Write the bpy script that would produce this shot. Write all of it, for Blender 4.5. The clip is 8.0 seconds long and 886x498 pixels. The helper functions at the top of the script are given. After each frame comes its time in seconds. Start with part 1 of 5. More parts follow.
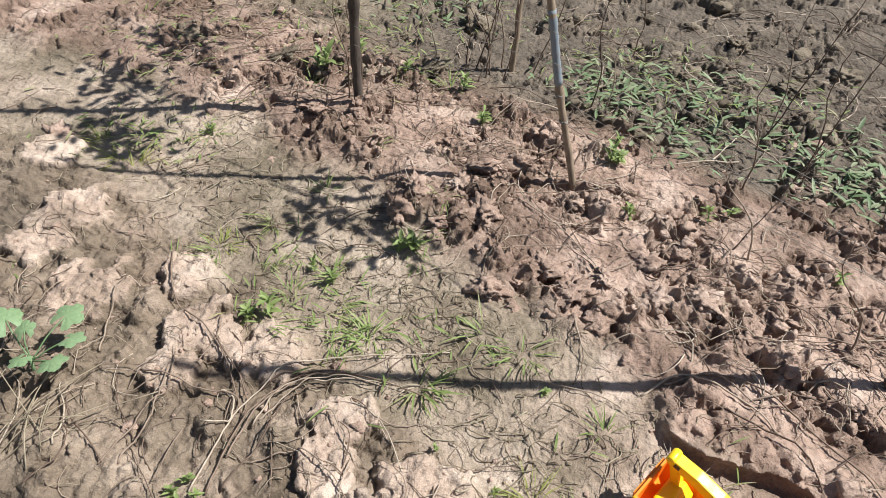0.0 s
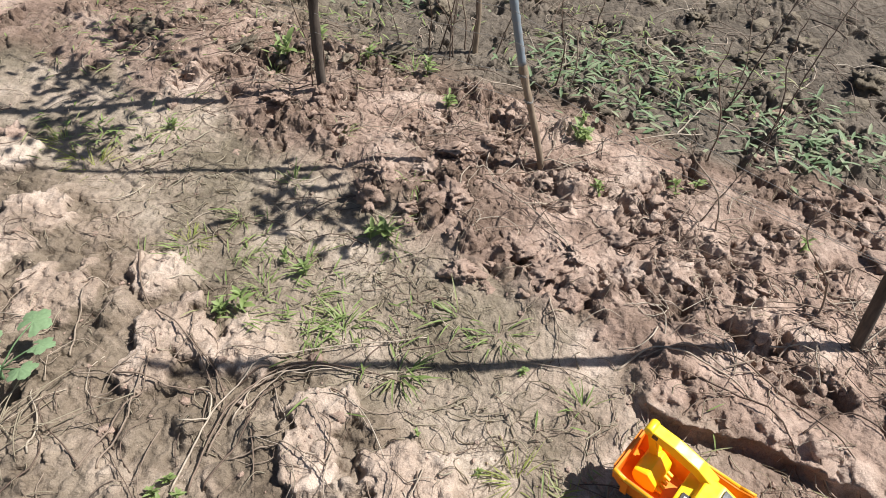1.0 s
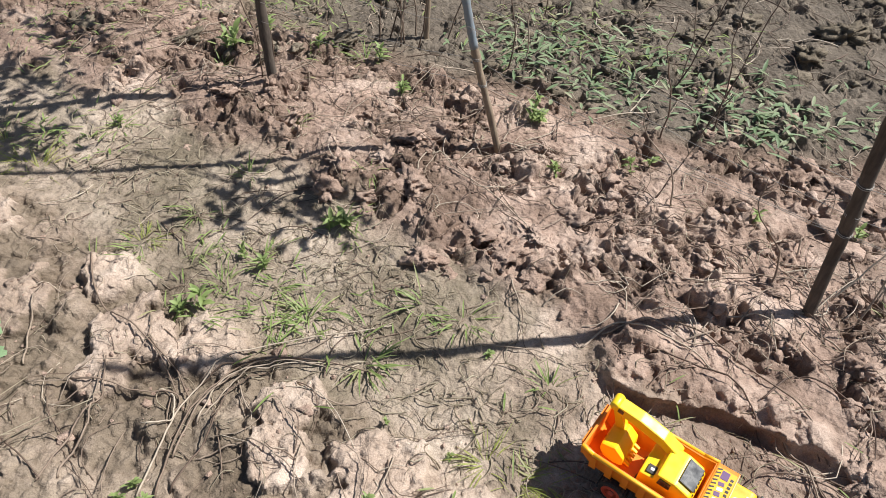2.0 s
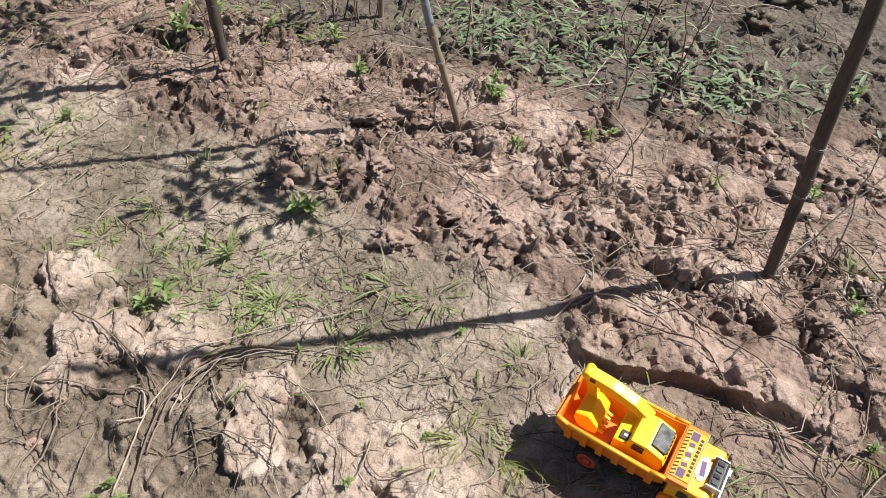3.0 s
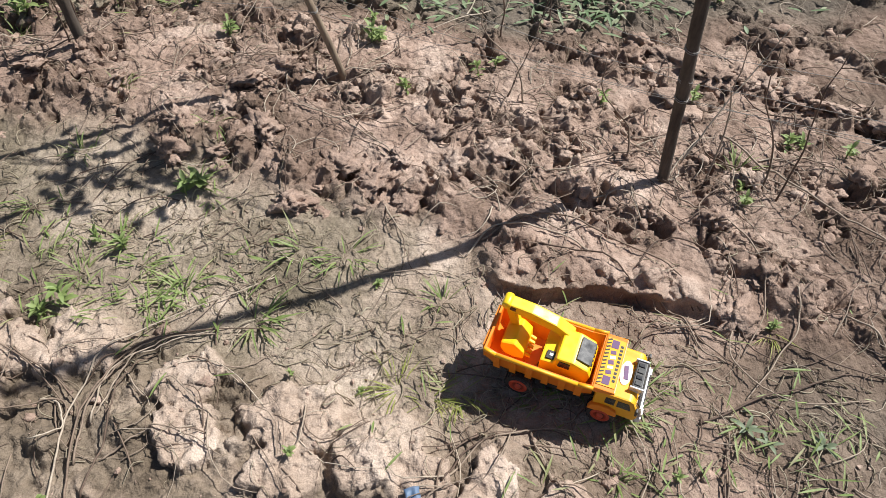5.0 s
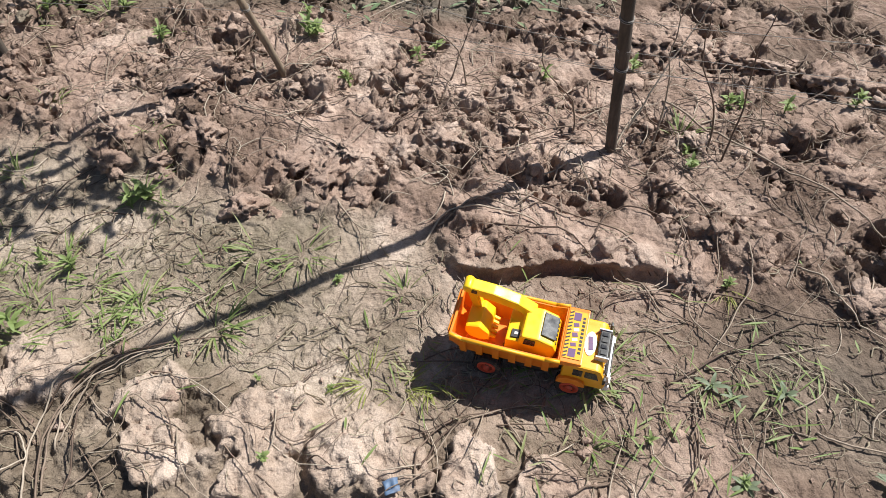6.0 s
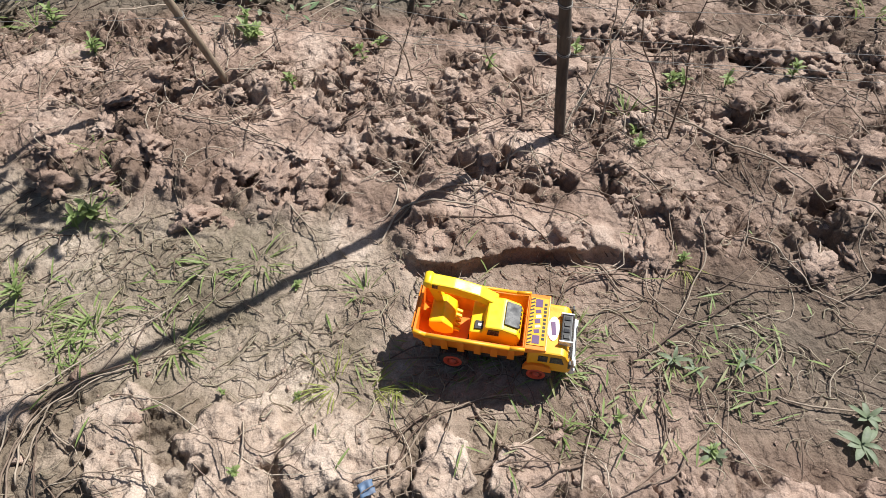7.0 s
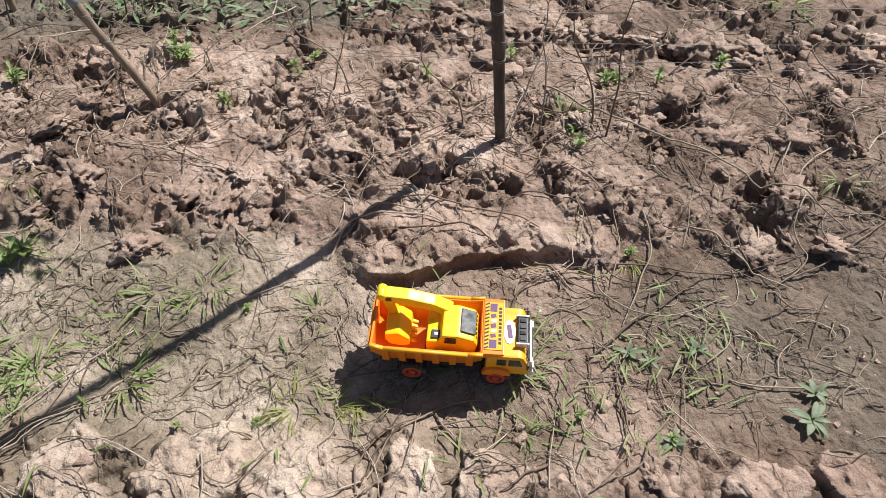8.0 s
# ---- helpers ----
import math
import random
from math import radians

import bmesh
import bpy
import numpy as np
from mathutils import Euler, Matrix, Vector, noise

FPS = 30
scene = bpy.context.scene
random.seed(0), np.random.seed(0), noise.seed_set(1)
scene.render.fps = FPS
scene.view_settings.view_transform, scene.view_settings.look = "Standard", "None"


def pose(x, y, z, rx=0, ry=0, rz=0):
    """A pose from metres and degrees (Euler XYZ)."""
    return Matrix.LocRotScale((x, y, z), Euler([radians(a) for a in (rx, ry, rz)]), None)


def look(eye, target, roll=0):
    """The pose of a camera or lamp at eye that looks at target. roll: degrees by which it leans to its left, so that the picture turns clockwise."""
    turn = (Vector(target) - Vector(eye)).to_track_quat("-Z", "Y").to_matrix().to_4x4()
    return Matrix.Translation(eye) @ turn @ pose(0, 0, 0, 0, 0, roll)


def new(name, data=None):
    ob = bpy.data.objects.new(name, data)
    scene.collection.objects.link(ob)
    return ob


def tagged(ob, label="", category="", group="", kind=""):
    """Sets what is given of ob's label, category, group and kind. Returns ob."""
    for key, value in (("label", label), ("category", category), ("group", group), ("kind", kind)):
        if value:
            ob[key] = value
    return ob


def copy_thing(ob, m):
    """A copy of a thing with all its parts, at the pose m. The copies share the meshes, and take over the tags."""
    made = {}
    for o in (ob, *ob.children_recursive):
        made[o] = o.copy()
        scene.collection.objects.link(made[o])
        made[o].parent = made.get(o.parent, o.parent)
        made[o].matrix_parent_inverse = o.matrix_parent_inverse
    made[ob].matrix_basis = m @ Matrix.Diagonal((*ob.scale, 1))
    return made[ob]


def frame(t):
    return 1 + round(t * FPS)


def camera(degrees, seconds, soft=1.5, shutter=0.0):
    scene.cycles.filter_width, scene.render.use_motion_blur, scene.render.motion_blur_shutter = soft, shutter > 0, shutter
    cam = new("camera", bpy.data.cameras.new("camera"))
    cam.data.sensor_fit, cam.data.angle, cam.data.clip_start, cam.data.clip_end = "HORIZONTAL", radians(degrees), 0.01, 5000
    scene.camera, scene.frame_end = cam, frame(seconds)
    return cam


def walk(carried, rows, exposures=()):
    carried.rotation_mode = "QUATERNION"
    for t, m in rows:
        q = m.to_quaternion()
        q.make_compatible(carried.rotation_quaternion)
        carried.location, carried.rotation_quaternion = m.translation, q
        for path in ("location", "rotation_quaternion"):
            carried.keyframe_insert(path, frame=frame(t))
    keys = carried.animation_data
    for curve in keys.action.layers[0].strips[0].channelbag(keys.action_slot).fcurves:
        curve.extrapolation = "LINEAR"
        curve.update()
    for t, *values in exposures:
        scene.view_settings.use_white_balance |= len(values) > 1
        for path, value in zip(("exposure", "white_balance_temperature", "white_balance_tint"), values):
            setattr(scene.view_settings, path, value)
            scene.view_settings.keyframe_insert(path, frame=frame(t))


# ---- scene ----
import functools

# ---------------------------------------------------------------- camera
cam = camera(65.1, 8.0, soft=0.8)
PATH = [
    (0, (-0.078, -1.424, 1.05), (-0.323, 0.028, -0.304), 2.5),
    (0.5, (-0.078, -1.422, 1.05), (-0.286, 0.021, -0.319), 2.3),
    (1, (-0.077, -1.422, 1.049), (-0.239, 0.013, -0.335), 1.8),
    (1.5, (-0.077, -1.422, 1.046), (-0.174, 0.007, -0.35), 2.2),
    (3, (-0.079, -1.42, 1.043), (-0.025, -0.037, -0.401), 2.3),
    (3.5, (-0.076, -1.417, 1.043), (0.055, -0.083, -0.441), 2.8),
    (4, (-0.074, -1.415, 1.04), (0.123, -0.133, -0.482), 2.4),
    (4.5, (-0.073, -1.413, 1.041), (0.17, -0.154, -0.494), 1.9),
    (6, (-0.061, -1.413, 1.04), (0.328, -0.231, -0.527), -0.1),
    (6.5, (-0.056, -1.41, 1.04), (0.373, -0.26, -0.539), -1.1),
    (7, (-0.053, -1.41, 1.04), (0.434, -0.283, -0.539), -0.5),
    (7.5, (-0.054, -1.408, 1.039), (0.514, -0.303, -0.528), 0.8),
    (8, (-0.054, -1.406, 1.038), (0.573, -0.327, -0.524), 0.7),
]
walk(cam, [(t, look(eye, target, roll)) for t, eye, target, roll in PATH], [(0, 0.55), (2.2, 0.51), (4, 0.44), (8, 0.43)])

# ---------------------------------------------------------------- light
SUN_AZ, SUN_EL = radians(15), radians(53)          # azimuth counted from +x towards +y
TO_SUN = Vector((math.cos(SUN_EL) * math.cos(SUN_AZ), math.cos(SUN_EL) * math.sin(SUN_AZ), math.sin(SUN_EL)))
world = bpy.data.worlds.new("sky")
scene.world = world
world.use_nodes = True
sky = world.node_tree.nodes.new("ShaderNodeTexSky")
sky.sky_type, sky.sun_disc = "NISHITA", False
sky.sun_elevation, sky.sun_rotation = SUN_EL, radians(90) - SUN_AZ
background = world.node_tree.nodes["Background"]
background.inputs["Strength"].default_value = 0.051
world.node_tree.links.new(sky.outputs["Color"], background.inputs["Color"])
sun_data = bpy.data.lights.new("sun", "SUN")
sun_data.energy, sun_data.angle, sun_data.color = 5.0, radians(0.55), (0.985, 0.98, 0.945)
sun = new("sun", sun_data)
sun.matrix_world = look(TO_SUN * 10, (0, 0, 0))


# ---------------------------------------------------------------- materials
def material(name, build):
    m = bpy.data.materials.new(name)
    m.use_nodes = True
    nt = m.node_tree
    build(nt, nt.nodes["Principled BSDF"])
    return m


def node(nt, kind, **values):
    n = nt.nodes.new(kind)
    for key, value in values.items():
        n.inputs[key].default_value = value
    return n


def coords(nt, which="Object"):
    return nt.nodes.new("ShaderNodeTexCoord").outputs[which]


def noise_tex(nt, vec, scale, detail=5.0, rough=0.6):
    n = node(nt, "ShaderNodeTexNoise", Scale=scale, Detail=detail, Roughness=rough)
    nt.links.new(vec, n.inputs["Vector"])
    return n.outputs["Fac"]


def ramp(nt, fac, stops):
    n = nt.nodes.new("ShaderNodeValToRGB")
    el = n.color_ramp.elements
    while len(el) < len(stops):
        el.new(0.5)
    for e, (p, c) in zip(el, stops):
        e.position, e.color = p, (*c, 1)
    nt.links.new(fac, n.inputs["Fac"])
    return n.outputs["Color"]


def mix(nt, fac, a, b, mode="MIX"):
    n = nt.nodes.new("ShaderNodeMix")
    n.data_type, n.blend_type = "RGBA", mode
    for sock, v in ((n.inputs[0], fac), (n.inputs[6], a), (n.inputs[7], b)):
        if isinstance(v, (int, float)):
            sock.default_value = v
        elif isinstance(v, tuple):
            sock.default_value = (*v, 1)
        else:
            nt.links.new(v, sock)
    return n.outputs[2]


def bump(nt, p, height, strength, distance):
    n = node(nt, "ShaderNodeBump", Strength=strength, Distance=distance)
    nt.links.new(height, n.inputs["Height"])
    if p.inputs["Normal"].links:
        nt.links.new(p.inputs["Normal"].links[0].from_socket, n.inputs["Normal"])
    nt.links.new(n.outputs["Normal"], p.inputs["Normal"])


def soil_material(name, attribute, soaked_clod=False):
    def build(nt, p):
        v = nt.nodes.new("ShaderNodeNewGeometry").outputs["Position"]
        broad = noise_tex(nt, v, 7, 6, 0.6)
        grain = noise_tex(nt, v, 60, 5, 0.62)
        fine = noise_tex(nt, v, 420, 4, 0.7)
        dry = ramp(nt, broad, [(0.3, (0.33, 0.254, 0.194)), (0.5, (0.45, 0.354, 0.281)), (0.68, (0.58, 0.473, 0.390))])
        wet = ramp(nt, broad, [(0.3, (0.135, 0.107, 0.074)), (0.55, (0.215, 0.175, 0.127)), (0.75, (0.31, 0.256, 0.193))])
        dry_red = ramp(nt, broad, [(0.3, (0.30, 0.205, 0.158)), (0.5, (0.43, 0.308, 0.246)), (0.68, (0.56, 0.43, 0.355))])
        wet_red = ramp(nt, broad, [(0.3, (0.120, 0.078, 0.057)), (0.55, (0.200, 0.137, 0.104)), (0.75, (0.29, 0.21, 0.162))])
        mud = ramp(nt, broad, [(0.3, (0.085, 0.068, 0.053)), (0.55, (0.15, 0.121, 0.095)), (0.75, (0.23, 0.188, 0.149))])
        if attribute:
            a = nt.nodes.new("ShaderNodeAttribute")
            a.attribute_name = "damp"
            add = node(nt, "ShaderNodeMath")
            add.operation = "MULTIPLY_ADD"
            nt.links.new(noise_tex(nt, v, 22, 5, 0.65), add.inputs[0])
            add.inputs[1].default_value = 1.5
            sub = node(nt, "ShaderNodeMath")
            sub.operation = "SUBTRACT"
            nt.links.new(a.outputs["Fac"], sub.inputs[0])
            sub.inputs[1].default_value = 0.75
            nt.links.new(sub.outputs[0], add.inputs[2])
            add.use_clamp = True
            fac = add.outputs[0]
            turned = nt.nodes.new("ShaderNodeAttribute")
            turned.attribute_name = "turned"
            dry = mix(nt, turned.outputs["Fac"], dry, dry_red)
            wet = mix(nt, turned.outputs["Fac"], wet, wet_red)
            soaked = node(nt, "ShaderNodeMath")
            soaked.operation, soaked.use_clamp = "SUBTRACT", True
            nt.links.new(a.outputs["Fac"], soaked.inputs[0])
            soaked.inputs[1].default_value = 0.95
            wet = mix(nt, soaked.outputs[0], wet, mud)
        else:
            fac = ramp(nt, noise_tex(nt, v, 25, 4, 0.6), [(0.35, (0, 0, 0)), (0.7, (0.6, 0.6, 0.6))])
            dry, wet = (wet, mud) if soaked_clod else (dry_red, wet_red)
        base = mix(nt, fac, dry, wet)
        base = mix(nt, 0.7, base, ramp(nt, grain, [(0.26, (0.6, 0.56, 0.53)), (0.46, (1.0, 1.0, 1.0)), (0.75, (1.2, 1.2, 1.2))]), "MULTIPLY")
        base = mix(nt, 0.6, base, ramp(nt, fine, [(0.32, (0.62, 0.6, 0.58)), (0.6, (1.22, 1.22, 1.22))]), "MULTIPLY")
        nt.links.new(base, p.inputs["Base Color"])
        p.inputs["Roughness"].default_value = 0.88
        p.inputs["Specular IOR Level"].default_value = 0.25
        bump(nt, p, grain, 1.0, 0.010)
        bump(nt, p, noise_tex(nt, v, 190, 3, 0.6), 0.5, 0.003)
        bump(nt, p, fine, 0.35, 0.0015)
    return material(name, build)


def wood_material(name, dark, light, ring=14.0):
    def build(nt, p):
        v = coords(nt)
        m = node(nt, "ShaderNodeMapping")
        m.inputs["Scale"].default_value = (1, 1, 0.12)
        nt.links.new(v, m.inputs["Vector"])
        g = noise_tex(nt, m.outputs["Vector"], 160, 6, 0.7)
        b = noise_tex(nt, v, ring, 4, 0.6)
        c = mix(nt, 0.45, ramp(nt, g, [(0.3, dark), (0.7, light)]), ramp(nt, b, [(0.35, dark), (0.65, light)]))
        nt.links.new(c, p.inputs["Base Color"])
        p.inputs["Roughness"].default_value = 0.85
        bump(nt, p, g, 0.6, 0.003)
    return material(name, build)


def leaf_material(name, a, b, tip=None):
    def build(nt, p):
        info = nt.nodes.new("ShaderNodeObjectInfo")
        geo = nt.nodes.new("ShaderNodeNewGeometry")
        v = coords(nt)
        base = ramp(nt, geo.outputs["Random Per Island"], [(0.0, a), (0.75, b), (1.0, tip or b)])
        base = mix(nt, 0.35, base, ramp(nt, info.outputs["Random"], [(0, a), (1, b)]))
        base = mix(nt, 0.5, base, ramp(nt, noise_tex(nt, v, 160, 4), [(0.3, (0.65, 0.65, 0.6)), (0.7, (1.15, 1.15, 1.1))]), "MULTIPLY")
        nt.links.new(base, p.inputs["Base Color"])
        p.inputs["Roughness"].default_value = 0.55
        nt.links.new(base, p.inputs["Subsurface Radius"])
        tr = node(nt, "ShaderNodeBsdfTranslucent")
        nt.links.new(base, tr.inputs["Color"])
        ms = node(nt, "ShaderNodeMixShader")
        ms.inputs[0].default_value = 0.35
        nt.links.new(p.outputs[0], ms.inputs[1])
        nt.links.new(tr.outputs[0], ms.inputs[2])
        nt.links.new(ms.outputs[0], nt.nodes["Material Output"].inputs["Surface"])
    return material(name, build)


def stem_material(name, stops):
    """Dry stems, each of its own shade."""
    def build(nt, p):
        geo = nt.nodes.new("ShaderNodeNewGeometry")
        info = nt.nodes.new("ShaderNodeObjectInfo")
        add = node(nt, "ShaderNodeMath")
        nt.links.new(geo.outputs["Random Per Island"], add.inputs[0])
        nt.links.new(info.outputs["Random"], add.inputs[1])
        turn = node(nt, "ShaderNodeMath")
        turn.operation = "FRACT"
        nt.links.new(add.outputs[0], turn.inputs[0])
        g = noise_tex(nt, coords(nt), 130, 5, 0.65)
        c = ramp(nt, turn.outputs[0], stops)
        c = mix(nt, 0.7, c, ramp(nt, g, [(0.3, (0.55, 0.52, 0.5)), (0.65, (1.15, 1.15, 1.12))]), "MULTIPLY")
        nt.links.new(c, p.inputs["Base Color"])
        p.inputs["Roughness"].default_value = 0.75
        bump(nt, p, g, 0.4, 0.0015)
    return material(name, build)


def plastic(name, colour, rough=0.35, dust=0.25, metal=0.0):
    def build(nt, p):
        v = coords(nt)
        d = noise_tex(nt, v, 55, 5, 0.65)
        fac = ramp(nt, d, [(0.5, (0, 0, 0)), (0.85, (dust, dust, dust))])
        base = mix(nt, fac, tuple(colour), (0.38, 0.27, 0.2))
        nt.links.new(base, p.inputs["Base Color"])
        nt.links.new(ramp(nt, d, [(0.3, (rough, rough, rough)), (0.8, (rough + 0.25,) * 3)]), p.inputs["Roughness"])
        p.inputs["Metallic"].default_value = metal
        bump(nt, p, noise_tex(nt, v, 300, 3), 0.05, 0.001)
    return material(name, build)


SOIL = soil_material("field_soil", True)
CLOD = soil_material("clod_soil", False)
WET_CLOD = soil_material("wet_clod_soil", False, True)
POST_DARK = wood_material("weathered_stake_wood", (0.035, 0.026, 0.021), (0.14, 0.108, 0.085))
POST_PALE = wood_material("pale_cane", (0.16, 0.11, 0.075), (0.36, 0.28, 0.2))
WRAP = plastic("faded_wrap", (0.2, 0.235, 0.265), 0.55, 0.6)
STEM = stem_material("dry_stem", [(0.0, (0.10, 0.062, 0.045)), (0.4, (0.21, 0.148, 0.11)), (0.75, (0.34, 0.265, 0.205)), (1.0, (0.50, 0.42, 0.335))])
STRAW = leaf_material("dry_straw", (0.24, 0.18, 0.12), (0.56, 0.48, 0.36), (0.66, 0.58, 0.45))
GRASS = leaf_material("fresh_grass", (0.17, 0.25, 0.065), (0.35, 0.42, 0.16), (0.5, 0.43, 0.26))
GRASS_YELLOW = leaf_material("yellowing_grass", (0.25, 0.30, 0.06), (0.42, 0.42, 0.13), (0.42, 0.36, 0.16))
WEED = leaf_material("weed_leaf", (0.22, 0.30, 0.095), (0.38, 0.46, 0.19))
BROAD = leaf_material("broad_leaf", (0.19, 0.31, 0.14), (0.29, 0.42, 0.23))
GREY_LEAF = leaf_material("grey_green_leaf", (0.19, 0.24, 0.14), (0.30, 0.35, 0.23))
TRAMPLED = leaf_material("trampled_leaf", (0.14, 0.22, 0.10), (0.34, 0.42, 0.25), (0.50, 0.47, 0.32))
WIRE = plastic("dull_wire", (0.30, 0.28, 0.26), 0.6, 0.5, 0.3)
ORANGE = plastic("orange_plastic", (0.90, 0.25, 0.014), 0.32, 0.1)
YELLOW = plastic("yellow_plastic", (0.95, 0.60, 0.014), 0.3, 0.06)
AMBER = plastic("amber_plastic", (0.94, 0.43, 0.014), 0.32, 0.08)
RED_HUB = plastic("red_orange_plastic", (0.62, 0.07, 0.03), 0.45, 0.3)
BLACK = plastic("black_plastic", (0.025, 0.024, 0.025), 0.35, 0.25)
TYRE = plastic("muddy_tyre", (0.035, 0.03, 0.028), 0.75, 0.7)
GLASS_DARK = plastic("smoked_window", (0.03, 0.03, 0.034), 0.16, 0.1)
CHROME = plastic("silver_plastic", (0.72, 0.72, 0.73), 0.25, 0.2, 0.35)
WHITE = plastic("white_sticker", (0.78, 0.77, 0.74), 0.4, 0.15)
PURPLE = plastic("violet_sticker", (0.13, 0.06, 0.16), 0.4, 0.15)
BLUE = plastic("blue_scrap", (0.10, 0.16, 0.26), 0.5, 0.5)

# ---------------------------------------------------------------- noise and the lie of the land
HASH_SIDE = 512


@functools.lru_cache(maxsize=None)
def hash_table(seed):
    i, j = np.meshgrid(np.arange(HASH_SIDE, dtype=np.int64), np.arange(HASH_SIDE, dtype=np.int64), indexing="ij")
    h = (i * 374761393 + j * 668265263 + seed * 144269) & 0xFFFFFFFF
    h = ((h ^ (h >> 13)) * 1274126177) & 0xFFFFFFFF
    h = ((h ^ (h >> 15)) * 2246822519) & 0xFFFFFFFF
    return (((h ^ (h >> 16)) & 0xFFFFFF) / float(0x1000000)).ravel()


def hashed(ix, iy, seed):
    """A fixed random number from 0 to 1 for each cell of the plane."""
    return hash_table(seed)[(ix.astype(np.int64) & (HASH_SIDE - 1)) * HASH_SIDE + (iy.astype(np.int64) & (HASH_SIDE - 1))]


def perlin(x, y, seed):
    ix, iy = np.floor(x), np.floor(y)
    fx, fy = x - ix, y - iy
    u, v = fx * fx * fx * (fx * (fx * 6 - 15) + 10), fy * fy * fy * (fy * (fy * 6 - 15) + 10)
    out = 0
    for dx, wx in ((0, 1 - u), (1, u)):
        for dy, wy in ((0, 1 - v), (1, v)):
            a = hashed(ix + dx, iy + dy, seed) * 2 * np.pi
            out = out + wx * wy * (np.cos(a) * (fx - dx) + np.sin(a) * (fy - dy))
    return out * 1.5


def fbm(x, y, scale, octaves, seed, gain=0.5):
    out, amp = 0, 1.0
    for k in range(octaves):
        out = out + amp * perlin(x * scale + 7.3 * k, y * scale - 3.1 * k, seed + k)
        scale, amp = scale * 2.03, amp * gain
    return out


def cells(x, y, size, seed):
    """Distances to the nearest and second nearest of jittered points, and two numbers of the nearest one."""
    x, y = x / size, y / size
    ix, iy = np.floor(x), np.floor(y)
    f1, f2 = np.full(x.shape, 9.0), np.full(x.shape, 9.0)
    r1, r2 = np.zeros(x.shape), np.zeros(x.shape)
    for dx in (-1, 0, 1):
        for dy in (-1, 0, 1):
            cx, cy = ix + dx, iy + dy
            d = np.hypot(cx + hashed(cx, cy, seed) - x, cy + hashed(cx, cy, seed + 1) - y)
            near = d < f1
            f2 = np.where(near, f1, np.minimum(f2, d))
            f1 = np.where(near, d, f1)
            r1 = np.where(near, hashed(cx, cy, seed + 2), r1)
            r2 = np.where(near, hashed(cx, cy, seed + 3), r2)
    return f1, f2, r1, r2


def step(a, b, v):
    k = np.clip((v - a) / (b - a), 0, 1)
    return k * k * (3 - 2 * k)


def lumps(x, y, size, seed, fill):
    """Rounded crumbly clods with steep sides, in metres of height."""
    px, py = x / size, y / size
    ix, iy = np.floor(px), np.floor(py)
    out = np.zeros(x.shape)
    for dx in (-1, 0, 1):
        for dy in (-1, 0, 1):
            cx, cy = ix + dx, iy + dy
            h1, h2, h3 = hashed(cx, cy, seed), hashed(cx, cy, seed + 1), hashed(cx, cy, seed + 2)
            ex, ey = px - cx - h1, py - cy - h2
            ex, ey = ex + 0.22 * np.abs(ey), ey - 0.22 * np.abs(ex)
            u, v = ex + (h3 - 0.5) * ey, ey * (0.75 + 0.6 * h2) - (h3 - 0.5) * ex
            r = 0.30 + 0.34 * h3
            k = np.clip(1 - ((u * u + v * v) / (r * r)) ** 1.4, 0, 1)
            here = hashed(cx, cy, seed + 3) < fill
            out = np.maximum(out, np.where(here, r * (0.5 + 0.5 * h1) * np.sqrt(k) * (1 + 0.7 * (u * (h1 - 0.5) + v * (h2 - 0.5))), 0))
    return size * out


def to_line(x, y, pts):
    """Distance to a polyline and the signed offset to its left."""
    best, side = np.full(x.shape, 1e9), np.zeros(x.shape)
    for (ax, ay), (bx, by) in zip(pts, pts[1:]):
        ux, uy = bx - ax, by - ay
        k = np.clip(((x - ax) * ux + (y - ay) * uy) / (ux * ux + uy * uy), 0, 1)
        d = np.hypot(x - ax - k * ux, y - ay - k * uy)
        s = (ux * (y - ay) - uy * (x - ax)) / math.hypot(ux, uy)
        side = np.where(d < best, s, side)
        best = np.minimum(d, best)
    return best, side


TRAIL = [(-3.5, 0.25), (-1.6, 0.12), (-1.0, -0.08), (-0.72, -0.25), (-0.42, -0.43), (-0.18, -0.60), (0.14, -0.82), (0.43, -0.98), (0.85, -1.22), (1.6, -1.75), (3.5, -3.0)]
FENCE = [(-3.2, 1.25), (-0.637, 0.253), (0.0, 0.0), (0.619, -0.49), (2.1, -1.66), (3.3, -2.6)]
SCARP = [(0.195, -0.675), (0.27, -0.715), (0.36, -0.725), (0.46, -0.755), (0.56, -0.825)]
# dry crust plates on the near side, then pale smooth lumps in the bank: x, y, radius
PLATES = [(-0.178, -0.882, 0.072), (-0.346, -0.785, 0.052), (-0.055, -0.957, 0.068), (0.0, -1.022, 0.050), (0.094, -1.062, 0.057), (-0.529, -0.675, 0.064),
          (-0.207, -0.973, 0.050), (-0.352, -0.882, 0.050), (0.207, -1.121, 0.048), (-1.111, -0.381, 0.075), (-1.13, -0.485, 0.070), (-0.941, -0.597, 0.084),
          (-0.677, -0.640, 0.072), (-0.765, -0.513, 0.052), (-0.687, -0.747, 0.050), (-1.30, -0.174, 0.069), (0.561, -1.333, 0.050), (0.677, -1.379, 0.051)]
PALE = [(0.138, -0.558, 0.056), (0.25, -0.655, 0.035), (0.605, -0.851, 0.055), (0.93, -0.407, 0.080), (0.037, -0.179, 0.060), (0.186, -0.807, 0.055)]


